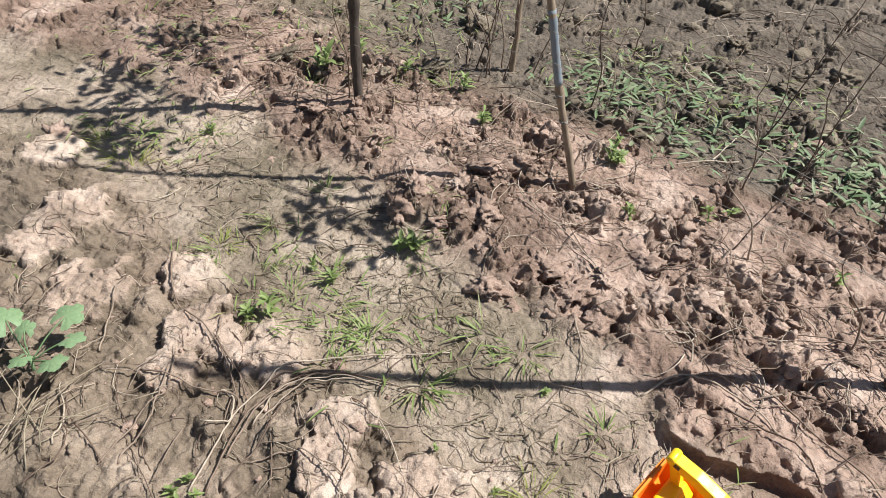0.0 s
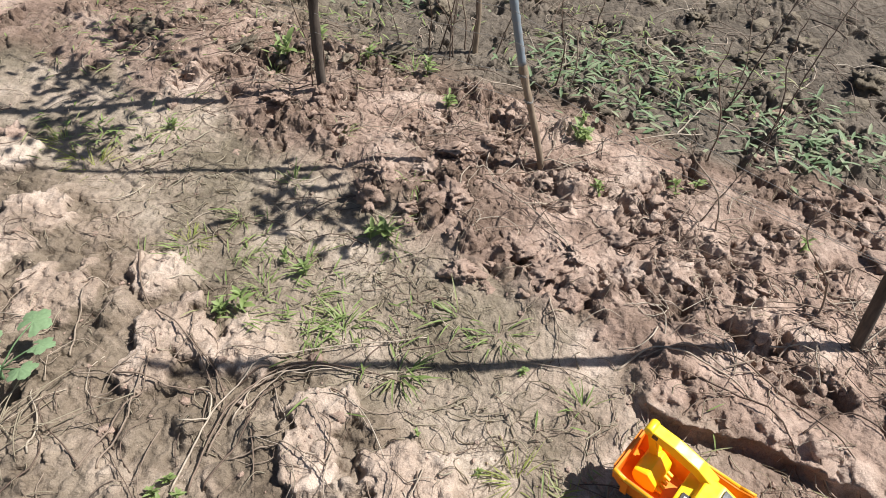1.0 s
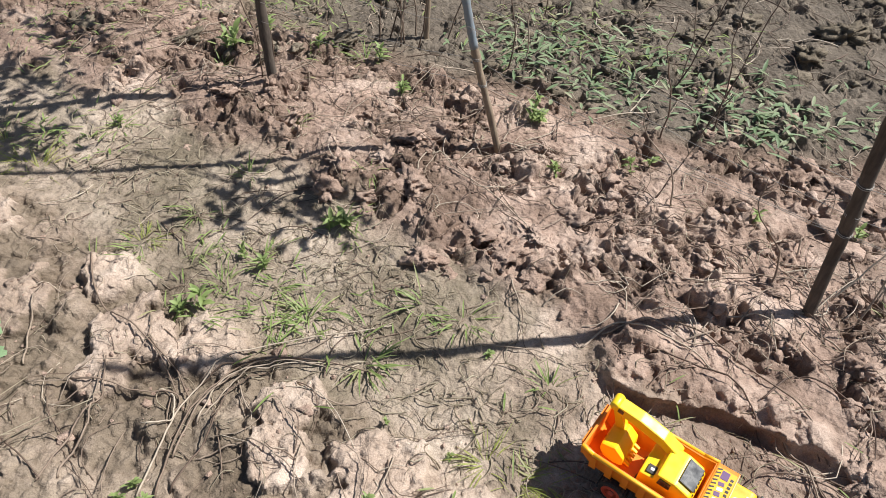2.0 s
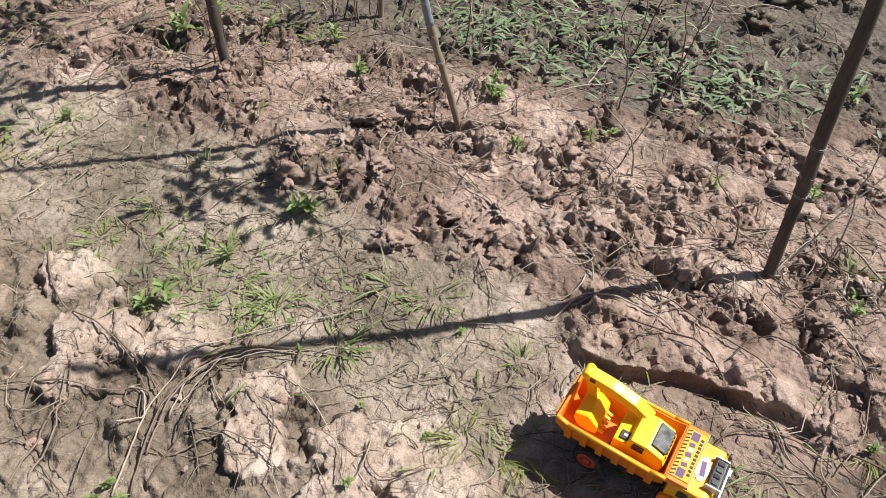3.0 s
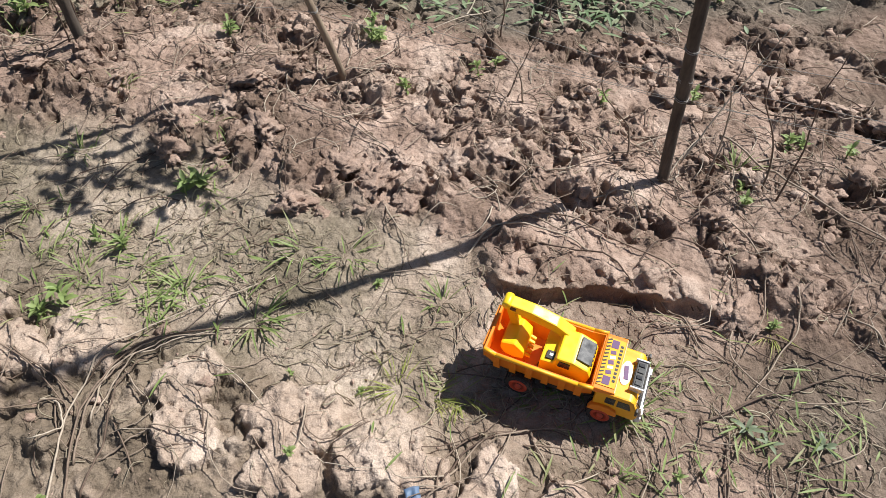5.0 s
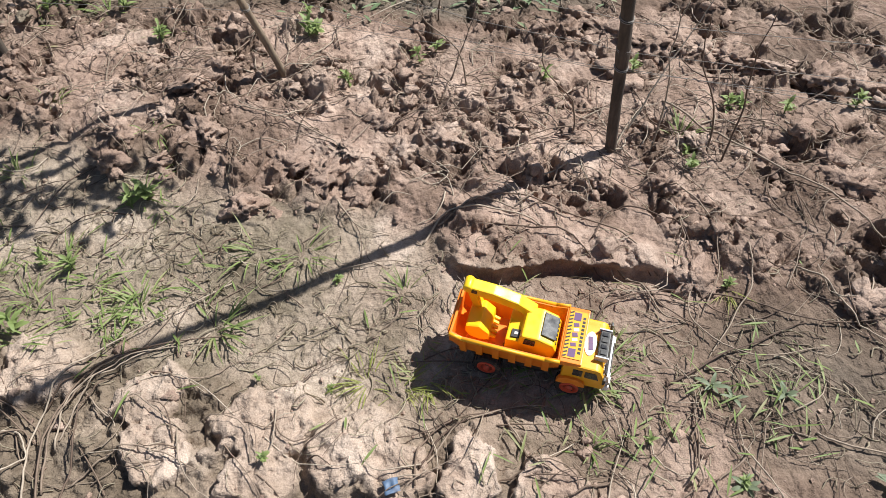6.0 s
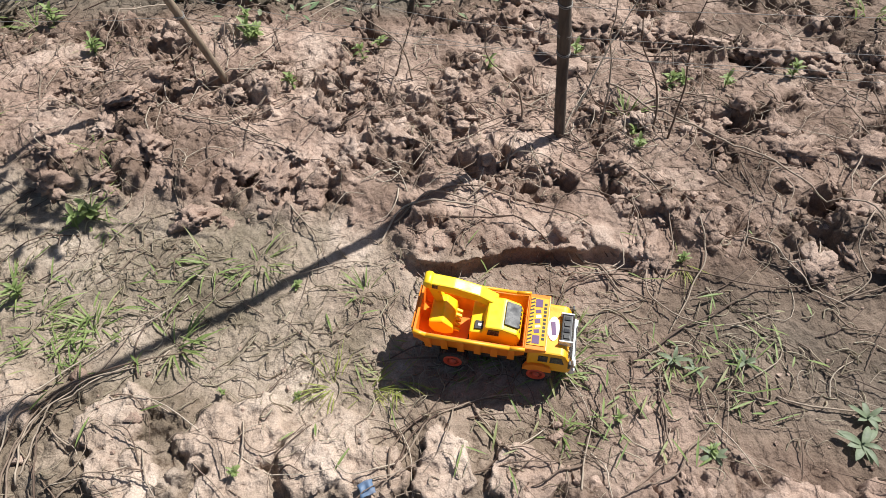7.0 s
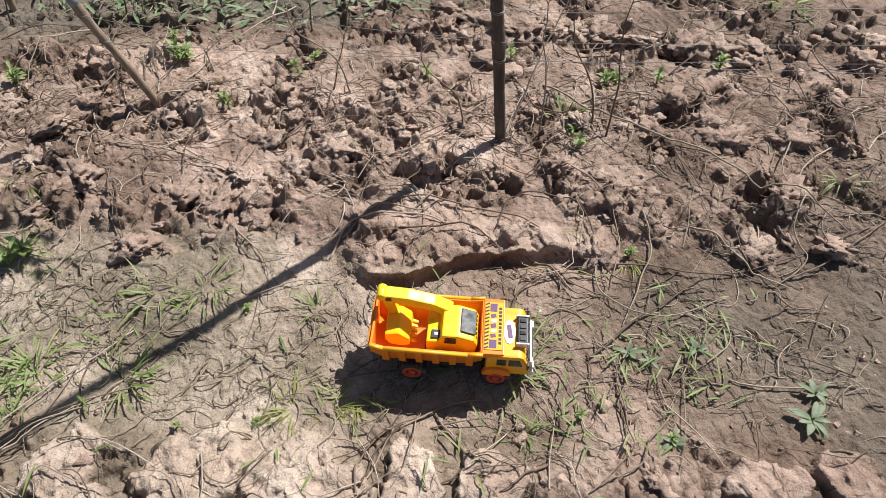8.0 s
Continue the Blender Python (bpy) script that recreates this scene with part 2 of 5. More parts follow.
def smooth_patch(x, y):
    """1 where the turned soil lies in smooth crusts, 0 where it is broken into clods."""
    return step(-0.16, 0.05, fbm(x, y, 6.0, 3, 171) + 0.12 * step(0.55, 0.9, x))


def land(x, y):
    """Height of the ground and its dampness, with some truck shade painted in, at x, y."""
    wx = x + 0.018 * fbm(x, y, 14, 3, 11)
    wy = y + 0.018 * fbm(x, y, 14, 3, 23)
    dt, st = to_line(wx, wy, TRAIL)
    dfn, sf = to_line(wx, wy, FENCE)
    off = step(0.12, 0.25, dt + 0.05 * fbm(x, y, 5, 2, 31))
    far = step(0.15, 0.31, dt + 0.06 * fbm(x, y, 5, 2, 37)) * step(-0.05, 0.05, st)
    near = off * step(-0.05, 0.05, -st)
    behind = step(0.12, 0.45, sf) * step(-0.12, 0.22, y)
    patch = step(-0.25, 0.35, fbm(x, y, 2.2, 3, 77))
    crust = smooth_patch(x, y)
    rough = far * (1 - 0.3 * behind) * (0.75 + 0.4 * patch) * (1.15 - 1.05 * crust)
    gentle = 0.007 * fbm(x, y, 1.7, 3, 3)
    z = gentle + 0.0045 * fbm(x, y, 9, 4, 5) * (0.5 + off)
    z = z + 0.022 * far * (1 - 0.8 * step(0.12, 0.45, sf))
    cx, cy = wx + 0.007 * fbm(x, y, 48, 2, 13), wy + 0.007 * fbm(x, y, 48, 2, 29)
    clods = np.maximum(0.85 * lumps(cx, cy, 0.10, 41, 0.42), 0.95 * lumps(cx, cy, 0.06, 47, 0.5))
    clods = clods + 0.75 * lumps(cx, cy, 0.032, 53, 0.5) + 0.6 * lumps(cx, cy, 0.017, 59, 0.5)
    clods = 0.055 * np.tanh(clods / 0.055)
    crumble = np.abs(fbm(x, y, 20, 3, 61, 0.6))
    z = z + rough * (0.98 * clods + 0.014 * crumble - 0.012 - 0.022 * step(0.10, 0.34, fbm(x, y, 17, 2, 67)))
    z = z + (0.5 + 0.3 * off) * 0.0036 * fbm(x, y, 48, 3, 71, 0.6)
    z = z + 0.0016 * fbm(x, y, 70, 2, 73, 0.6) - (1 - off) * 0.003 * step(0.07, 0.0, np.abs(fbm(x, y, 11, 3, 79)))
    tops = np.zeros(x.shape)
    for cx, cy, r in PLATES:
        d = np.hypot(wx - cx, (wy - cy) * 1.12) / (1.12 * r) + 0.30 * fbm(x, y, 16, 3, 101)
        tops = np.maximum(tops, step(1.0, 0.88, d) * (0.92 + 0.12 * step(0.9, 0.0, d)))
    pale = np.zeros(x.shape)
    for cx, cy, r in PALE:
        pale = np.maximum(pale, step(1.15, 0.75, np.hypot(x - cx, y - cy) / r + 0.3 * fbm(x, y, 14, 3, 103)))
    z = z * (1 - 0.4 * pale) + 0.010 * pale * far
    # cracked crust on the near side
    f1, f2, r1, r2 = cells(wx, wy, 0.13, 83)
    z = z + near * (0.002 + 0.016 * r1 * r1) * step(0.02, 0.12, f2 - f1) + near * (1 - 0.85 * tops) * (0.45 * lumps(wx, wy, 0.07, 89, 0.4) + 0.4 * lumps(wx, wy, 0.03, 97, 0.4) + 0.008 * np.abs(fbm(x, y, 24, 3, 99, 0.65)) - 0.006)
    z = np.where(tops > 0, np.maximum(z, z * (1 - tops * 0.65) + (0.025 + 0.006 * fbm(x, y, 22, 3, 143, 0.6) + 0.003 * fbm(x, y, 60, 2, 147, 0.6)) * tops), z)
    # the undercut bank beside the trail
    ds, ss = to_line(x + 0.008 * fbm(x, y, 16, 2, 111), y + 0.010 * fbm(x, y, 14, 2, 113), SCARP)
    ends = step(0.17, 0.23, x) * step(0.62, 0.5, x)
    z = z * (1 - ends * (0.75 * step(0.05, 0.02, ds) + 0.3 * step(0.12, 0.05, ds)) * step(-0.05, -0.02, ss) * 0.9)
    z = z + ends * ((0.025 + 0.6 * lumps(wx, wy, 0.05, 151, 0.6) + 0.4 * lumps(wx, wy, 0.022, 157, 0.5) + 0.008 * fbm(x, y, 26, 3, 117, 0.6)) * step(-0.012, 0.012, ss) * step(0.09, 0.03, ss) - 0.012 * step(-0.06, -0.01, ss) * step(0.01, 0.0, ss))
    dry_patch = step(0.34, 0.1, np.hypot((x - 0.06) * 0.8, y + 0.84))
    # damp soil; the extra dark at right front partly paints in the truck's shade
    damp = 0.66 - 0.30 * dry_patch - 0.12 * (1 - off) * step(0.1, -0.5, x) + (0.45 * step(0.55, 0.95, x) + 0.35 * step(0.4, 0.6, x) * step(-0.85, -1.0, y)) * step(1.3, 0.5, dt) - (0.06 + 0.30 * crust) * far * (1 - behind) + 0.30 * near - 0.95 * tops - 0.5 * pale + 0.08 * ends * step(-0.01, 0.02, ss) * step(0.2, 0.1, ss) + 1.5 * behind * step(-1.1, -0.1, x) + 0.4 * step(0.25, 0.5, sf) * step(0.7, 1.0, x) + 0.28 * far * step(0.15, -0.25, x)
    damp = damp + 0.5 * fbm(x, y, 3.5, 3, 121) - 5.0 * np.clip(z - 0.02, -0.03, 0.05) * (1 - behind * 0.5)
    reach = step(14, 5, np.hypot(x, y))
    worked = step(2.5, 1.9, np.abs(x)) * step(-2.0, -1.45, y) * step(2.3, 1.65, y)
    return (gentle + (z - gentle) * worked) * (0.3 + 0.7 * reach), np.clip(damp, 0, 2), np.clip(far * 1.2 * (1 - behind) + 0.35 * near + 0.85 * step(-0.1, 0.5, x) * (1 - behind), 0, 1)


def land_z(x, y):
    return float(land(np.array([float(x)]), np.array([float(y)]))[0][0])


def graded(lo, hi, fine, reach):
    """Coordinates at a fine step from lo to hi that widen out to the reach on both sides."""
    mid = np.arange(lo, hi, fine)
    out, d, p = [], fine, hi
    while p < reach:
        out.append(p)
        d *= 1.22
        p += d
    out = np.array(out)
    return np.concatenate([(lo - (out - hi) - fine)[::-1], mid, out])


def banded(*bands):
    return np.concatenate([np.arange(lo, hi - fine * 0.5, fine) for lo, hi, fine in bands])


gx, gy = graded(-2.05, 1.95, 0.01, 400.0), graded(-1.5, 1.7, 0.01, 400.0)
gx = np.concatenate([gx[gx < -2.05], banded((-2.05, -1.05, 0.006), (-1.05, 1.3, 0.0037), (1.3, 1.95, 0.006)), gx[gx > 1.95]])
gy = np.concatenate([gy[gy < -1.5], banded((-1.5, 0.3, 0.0037), (0.3, 0.8, 0.005), (0.8, 1.7, 0.009)), gy[gy > 1.7]])
GX, GY = np.meshgrid(gx, gy)
gz, gdamp, gturned = land(GX.ravel(), GY.ravel())
nx, ny = len(gx), len(gy)
verts = np.stack([GX.ravel(), GY.ravel(), gz], 1)
inside = (np.abs(verts[:, 0]) < 2) & (verts[:, 1] > -1.5) & (verts[:, 1] < 1.6)
px, py, pz = verts.T.copy()
shift = 0.002 + 0.0045 * np.clip(pz / 0.03, 0, 1)
verts[:, 0] += np.where(inside, shift * (perlin(px * 42 + pz * 60, py * 42 - pz * 35, 131) + 0.6 * perlin(px * 95 - pz * 120, py * 95 + pz * 90, 132)), 0)
verts[:, 1] += np.where(inside, shift * (perlin(px * 42 - pz * 45, py * 42 + pz * 65, 137) + 0.6 * perlin(px * 95 + pz * 110, py * 95 - pz * 80, 138)), 0)
verts[:, 2] += np.where(inside, 0.25 * shift * perlin(px * 110 + 3, py * 110 + pz * 60, 139), 0)
# the lip of the bank hangs over its foot
_, lip = to_line(px + 0.008 * fbm(px, py, 16, 2, 111), py + 0.010 * fbm(px, py, 14, 2, 113), SCARP)
lip = step(0.17, 0.23, px) * step(0.62, 0.5, px) * step(-0.012, 0.01, lip) * step(0.09, 0.02, lip) * np.clip(pz / 0.04, 0, 1)
verts[:, 0] -= 0.008 * lip
verts[:, 1] -= 0.026 * lip
corner = (np.arange(ny - 1)[:, None] * nx + np.arange(nx - 1)[None, :]).ravel()
quads = np.stack([corner, corner + 1, corner + nx + 1, corner + nx], 1).astype(np.int32)
gm = bpy.data.meshes.new("ground")
gm.vertices.add(len(verts))
gm.vertices.foreach_set("co", verts.ravel())
gm.loops.add(quads.size)
gm.loops.foreach_set("vertex_index", quads.ravel())
gm.polygons.add(len(quads))
gm.polygons.foreach_set("loop_start", np.arange(0, quads.size, 4, dtype=np.int32))
gm.update(calc_edges=True)
gm.shade_smooth()
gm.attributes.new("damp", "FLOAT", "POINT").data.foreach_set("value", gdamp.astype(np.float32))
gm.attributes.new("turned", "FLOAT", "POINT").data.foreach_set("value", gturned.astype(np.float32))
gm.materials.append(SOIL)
ground = tagged(new("ground", gm), "cloddy reddish-brown field soil, damp and smooth along the track", "ground", kind="structure")


# ---------------------------------------------------------------- mesh helpers
def mesh_of(name, bm, mat, smooth=True):
    me = bpy.data.meshes.new(name)
    bm.normal_update()
    bm.to_mesh(me)
    bm.free()
    me.materials.append(mat)
    if smooth:
        me.shade_smooth()
    return me


def thing(name, bm, mat, label, category, group="", kind="", smooth=True):
    return tagged(new(name, mesh_of(name, bm, mat, smooth)), label, category, group, kind)


def part(name, bm, mat, parent, label="", smooth=False):
    ob = new(name, mesh_of(name, bm, mat, smooth))
    ob.parent = parent
    return tagged(ob, label)


def tube(bm, pts, radii, sides=6, closed=True):
    """A tube through points; radii one per point."""
    pts = [Vector(p) for p in pts]
    rings, up = [], Vector((0.31, 0.17, 0.93)).normalized()
    for k, p in enumerate(pts):
        d = (pts[min(k + 1, len(pts) - 1)] - pts[max(k - 1, 0)]).normalized()
        a = d.cross(up)
        if a.length < 0.1:
            a = d.cross(Vector((1, 0, 0)))
        a.normalize()
        b = d.cross(a)
        rings.append([bm.verts.new(p + radii[k] * (math.cos(q) * a + math.sin(q) * b)) for q in (2 * math.pi * i / sides for i in range(sides))])
    for r, s in zip(rings, rings[1:]):
        for i in range(sides):
            bm.faces.new((r[i], r[(i + 1) % sides], s[(i + 1) % sides], s[i]))
    if closed:
        bm.faces.new(rings[0][::-1])
        bm.faces.new(rings[-1])
    return bm


def box(bm, c, s, bevel=0.0, turn=None):
    m = Matrix.Translation(c) @ (turn or Matrix()) @ Matrix.Diagonal((*s, 1))
    made = bmesh.ops.create_cube(bm, size=1.0, matrix=m)["verts"]
    if bevel:
        edges = list({e for v in made for e in v.link_edges})
        bmesh.ops.bevel(bm, geom=edges, offset=bevel, segments=2, affect="EDGES", profile=0.6)
    return bm


def prism(bm, profile, y0, y1, bevel=0.0, squeeze=1.0):
    """A profile of (x, z) drawn out from y0 to y1."""
    a = [bm.verts.new((x, y0, z)) for x, z in profile]
    b = [bm.verts.new((x, y1, z)) for x, z in profile]
    faces = [bm.faces.new(a), bm.faces.new(b[::-1])]
    n = len(a)
    for i in range(n):
        faces.append(bm.faces.new((a[i], b[i], b[(i + 1) % n], a[(i + 1) % n])))
    bmesh.ops.recalc_face_normals(bm, faces=faces)
    if bevel:
        edges = list({e for f in faces for e in f.edges})
        bmesh.ops.bevel(bm, geom=edges, offset=bevel, segments=2, affect="EDGES", profile=0.6)
    return bm


def lathe_y(bm, profile, sides=24, at=(0, 0, 0)):
    """A profile of (radius, y) turned round the y axis."""
    rings = [[bm.verts.new((at[0] + r * math.cos(q), at[1] + y, at[2] + r * math.sin(q))) for q in (2 * math.pi * i / sides for i in range(sides))] for r, y in profile]
    for r, s in zip(rings, rings[1:]):
        for i in range(sides):
            bm.faces.new((r[i], r[(i + 1) % sides], s[(i + 1) % sides], s[i]))
    bm.faces.new(rings[0][::-1])
    bm.faces.new(rings[-1])
    bmesh.ops.recalc_face_normals(bm, faces=bm.faces)
    return bm


def smooth_line(pts, n):
    """n points on a Catmull-Rom line through pts."""
    p = [Vector(q) for q in pts]
    p = [2 * p[0] - p[1], *p, 2 * p[-1] - p[-2]]
    out = []
    for k in range(n):
        t = k / (n - 1) * (len(p) - 3)
        i = min(int(t), len(p) - 4)
        u = t - i
        a, b, c, d = p[i:i + 4]
        out.append(0.5 * (2 * b + (c - a) * u + (2 * a - 5 * b + 4 * c - d) * u * u + (3 * b - a - 3 * c + d) * u ** 3))
    return out


# ---------------------------------------------------------------- fence: stakes and wires
def stake(name, base, top, r0, r1, mat, label, wobble, seed, knots=()):
    rng = random.Random(seed)
    n = 46
    pts, radii = [], []
    bz = land_z(*base)
    for k in range(n):
        u = k / (n - 1)
        p = Vector((base[0], base[1], bz - 0.06)).lerp(Vector(top), u)
        p.x += wobble * (noise.noise((u * 5, seed, 0.3))) * (1 if k else 0)
        p.y += wobble * (noise.noise((u * 5, seed, 9.3))) * (1 if k else 0)
        r = r0 + (r1 - r0) * u
        r *= 1 + 0.09 * noise.noise((u * 30, seed * 2.0, 4.4))
        for kn in knots:
            r *= 1 + 0.28 * math.exp(-((p.z - kn) / 0.012) ** 2)
        pts.append(p)
        radii.append(r)
    bm = bmesh.new()
    tube(bm, pts, radii, 14)
    for v in bm.verts:
        v.co.x += 0.0016 * noise.noise(v.co * 60)
        v.co.y += 0.0016 * noise.noise(v.co * 60 + Vector((5, 5, 5)))
    return thing(name, bm, mat, label, "fence stake", "stakes of the wire fence"), pts, radii


stake_a, path_a, rad_a = stake("fence_stake", (-0.608, 0.216), (-0.634, 0.232, 1.35), 0.0135, 0.011, POST_DARK, "rough grey-brown wooden fence stake with dry vines at its foot", 0.02, 2, (0.14, 0.3))
stake_b, path_b, rad_b = stake("fence_stake", (0.012, -0.011), (-0.333, 0.03, 1.3), 0.0085, 0.0075, POST_PALE, "slim pale cane fence stake leaning aside, wrapped higher up", 0.012, 5, (0.26, 0.12, 0.42))
stake_c, path_c, rad_c = stake("fence_stake", (0.619, -0.505), (0.47, -0.43, 1.62), 0.0122, 0.0100, POST_DARK, "dark weathered wooden fence stake standing in the soil bank", 0.014, 8, (0.25, 0.45))
stake_d, path_d, rad_d = stake("fence_stake", (-0.215, 0.54), (-0.21, 0.55, 0.9), 0.0085, 0.008, POST_PALE, "thin dry stick standing behind the fence", 0.012, 11)
stake_e, path_e, rad_e = stake("fence_stake", (2.1, -1.66), (2.08, -1.64, 1.5), 0.017, 0.015, POST_DARK, "dark weathered wooden fence stake at the track's end", 0.014, 14, (0.3,))
stake_f, path_f, rad_f = stake("fence_stake", (-1.75, 0.69), (-1.76, 0.7, 1.4), 0.016, 0.013, POST_DARK, "rough grey-brown wooden fence stake far along the fence", 0.014, 17, (0.3,))


def on_stake(path, z):
    for p, q in zip(path, path[1:]):
        if p.z <= z <= q.z:
            return p.lerp(q, (z - p.z) / max(q.z - p.z, 1e-6))
    return path[-1].copy()


# faded wrapping round the slim cane
bm = bmesh.new()
zs = [0.275 + 0.012 * k for k in range(15)]
tube(bm, [on_stake(path_b, z) for z in zs], [0.0094 + 0.0008 * math.sin(k * 2.3) for k in range(15)], 12)
part("wrap", bm, WRAP, stake_b, "faded grey-blue plastic wrap", True)


def wire_ring(path, z, r, parent):
    bm = bmesh.new()
    c = on_stake(path, z)
    for dz in (-0.002, 0.0015):
        ring = [c + Vector((r * math.cos(a), r * math.sin(a), dz + 0.003 * math.sin(a * 1.0))) for a in (2 * math.pi * i / 14 for i in range(15))]
        tube(bm, ring, [0.0009] * 15, 5)
    part("wire_tie", bm, WIRE, parent, "twisted wire tie", True)


for z in (0.228, 0.268, 0.332):
    wire_ring(path_c, z, 0.0132, stake_c)
for z in (0.19, 0.254):
    wire_ring(path_b, z, 0.0100, stake_b)


def wire(heights, sag, seed):
    """One strand along the stakes f, a, b, c, e at the given heights."""
    rng = random.Random(seed)
    knots = [on_stake(p, h) + Vector((0, -0.011, 0)) for p, h in zip((path_f, path_a, path_b, path_c, path_e), heights)]
    pts = []
    for a, b in zip(knots, knots[1:]):
        for k in range(14):
            u = k / 14
            p = a.lerp(b, u)
            p.z -= 4 * sag * u * (1 - u)
            p += Vector((rng.uniform(-1, 1), rng.uniform(-1, 1), rng.uniform(-1, 1))) * 0.0022
            pts.append(p)
    pts.append(knots[-1])
    bm = bmesh.new()
    tube(bm, pts, [0.00055] * len(pts), 5)
    return thing("fence_wire", bm, WIRE, "thin dull metal wire strung slackly between the stakes", "wire", "wires of the fence")


wire((0.20, 0.20, 0.190, 0.228, 0.43), 0.006, 1)
wire((0.27, 0.25, 0.254, 0.228, 0.385), 0.012, 2)
wire((0.34, 0.34, 0.330, 0.268, 0.47), 0.01, 3)
wire((0.42, 0.42, 0.400, 0.332, 0.55), 0.008, 4)
wire((0.95, 0.95, 0.90, 0.86, 0.95), 0.02, 5)

# ---------------------------------------------------------------- toy truck with a toy excavator in its bed
def toy_truck(at):
    body = tagged(new("toy_dump_truck"), "orange plastic toy dump truck, muddy wheels, on the damp track", "toy truck")
    body.matrix_world = at

    bm = bmesh.new()
    box(bm, (0.005, 0, 0.034), (0.24, 0.05, 0.016), 0.003)
    box(bm, (0.005, 0, 0.030), (0.07, 0.07, 0.020), 0.004)
    part("chassis", bm, BLACK, body, "black plastic chassis")

    # tub: outer and inner shell with flared sides
    def section(x, wb, wt, zb, zt):
        return [(x, -wt, zt), (x, -wb, zb), (x, wb, zb), (x, wt, zt)]
    bm = bmesh.new()
    stations = [(-0.128, 0.040, 0.053, 0.062, 0.107), (-0.106, 0.041, 0.055, 0.046, 0.102), (0.035, 0.041, 0.055, 0.046, 0.100), (0.060, 0.041, 0.055, 0.060, 0.104)]
    outer, inner = [], []
    for x, wb, wt, zb, zt in stations:
        outer.append([bm.verts.new(p) for p in section(x, wb, wt, zb, zt)])
    for k, (x, wb, wt, zb, zt) in enumerate(stations):
        x += 0.004 if k == 0 else -0.004 if k == 3 else 0
        inner.append([bm.verts.new(p) for p in section(x, wb - 0.0035, wt - 0.004, zb + 0.004, zt)])
    for a, b in zip(outer, outer[1:]):
        for i in range(3):
            bm.faces.new((a[i], a[i + 1], b[i + 1], b[i]))
    for a, b in zip(inner, inner[1:]):
        for i in range(3):
            bm.faces.new((b[i], b[i + 1], a[i + 1], a[i]))
    for o, n in ((outer, inner),):
        for a, b, c, d in zip(o, o[1:], n, n[1:]):
            bm.faces.new((a[0], b[0], d[0], c[0]))
            bm.faces.new((b[3], a[3], c[3], d[3]))
    for e, f in ((outer[0], inner[0]), (outer[-1], inner[-1])):
        bm.faces.new(e)
        bm.faces.new(f)
        bm.faces.new((e[0], e[3], f[3], f[0]))
    bmesh.ops.recalc_face_normals(bm, faces=bm.faces)
    tub = part("dump_bed", bm, ORANGE, body, "orange open dump bed with flared ribbed sides")
    for side in (-1, 1):
        bm = bmesh.new()
        rail = [(-0.128, side * 0.0545, 0.107), (-0.106, side * 0.0565, 0.102), (0.035, side * 0.0565, 0.1), (0.060, side * 0.0565, 0.104)]
        for a, b in zip(rail, rail[1:]):
            tube(bm, [a, b], [0.0032, 0.0032], 8)
        part("rim_rail", bm, AMBER, tub, "", True)
        for k in range(6):
            x = -0.110 + 0.0285 * k
            bm = bmesh.new()
            prism(bm, [(x, 0.048), (x + 0.012, 0.048), (x + 0.012, 0.098), (x, 0.098)], side * 0.044, side * 0.047, 0.0008)
            for v in bm.verts:
                v.co.y += side * (v.co.z - 0.048) * 0.235
            part("rib", bm, ORANGE, tub)
    bm = bmesh.new()
    box(bm, (-0.1295, 0, 0.084), (0.004, 0.088, 0.034), 0.001, pose(0, 0, 0, 0, -6, 0))
    part("tailgate", bm, ORANGE, tub)

    # canopy over the cab with its sticker
    bm = bmesh.new()
    prism(bm, [(0.054, 0.096), (0.060, 0.092), (0.094, 0.101), (0.094, 0.107), (0.058, 0.106)], -0.055, 0.055, 0.0015)
    canopy = part("canopy", bm, ORANGE, body, "orange canopy plate with a printed sticker")
    tilt = pose(0.076, 0, 0.1072, 0, -1.6, 0)
    bm = bmesh.new()
    box(bm, (0, 0, 0.0002), (0.030, 0.094, 0.0008), 0.0, Matrix())
    bm.transform(tilt)
    sticker = part("sticker", bm, AMBER, canopy, "printed warning sticker")
    for k in range(13):
        bm = bmesh.new()
        box(bm, (-0.0115, -0.043 + 0.0072 * k, 0.0008), (0.007, 0.0026, 0.0006), 0, pose(0, 0, 0, 0, 0, 28))
        bm.transform(tilt)
        part("stripe", bm, BLACK, sticker)
    for y in (-0.036, 0.036):
        bm = bmesh.new()
        box(bm, (-0.001, y, 0.0008), (0.012, 0.016, 0.0006))
        bm.transform(tilt)
        part("dark_panel", bm, PURPLE, sticker)
    for k, w in enumerate((0.007, 0.005, 0.008, 0.006, 0.007)):
        bm = bmesh.new()
        box(bm, (-0.001 + 0.001 * (k % 2), -0.020 + 0.0098 * k, 0.0008), (0.009, w, 0.0006), 0, pose(0, 0, 0, 0, 0, 12))
        bm.transform(tilt)
        part("bar", bm, WHITE if k % 2 else PURPLE, sticker)
    for k in range(10):
        bm = bmesh.new()
        box(bm, (0.0105, -0.034 + 0.0076 * k, 0.0008), (0.0048, 0.0046, 0.0006))
        bm.transform(tilt)
        part("bar", bm, BLACK, sticker)

    # cab
    bm = bmesh.new()
    prism(bm, [(0.066, 0.036), (0.137, 0.036), (0.141, 0.046), (0.139, 0.064), (0.128, 0.088), (0.122, 0.091), (0.066, 0.091)], -0.050, 0.050, 0.003)
    cab = part("cab", bm, AMBER, body, "orange-yellow cab")
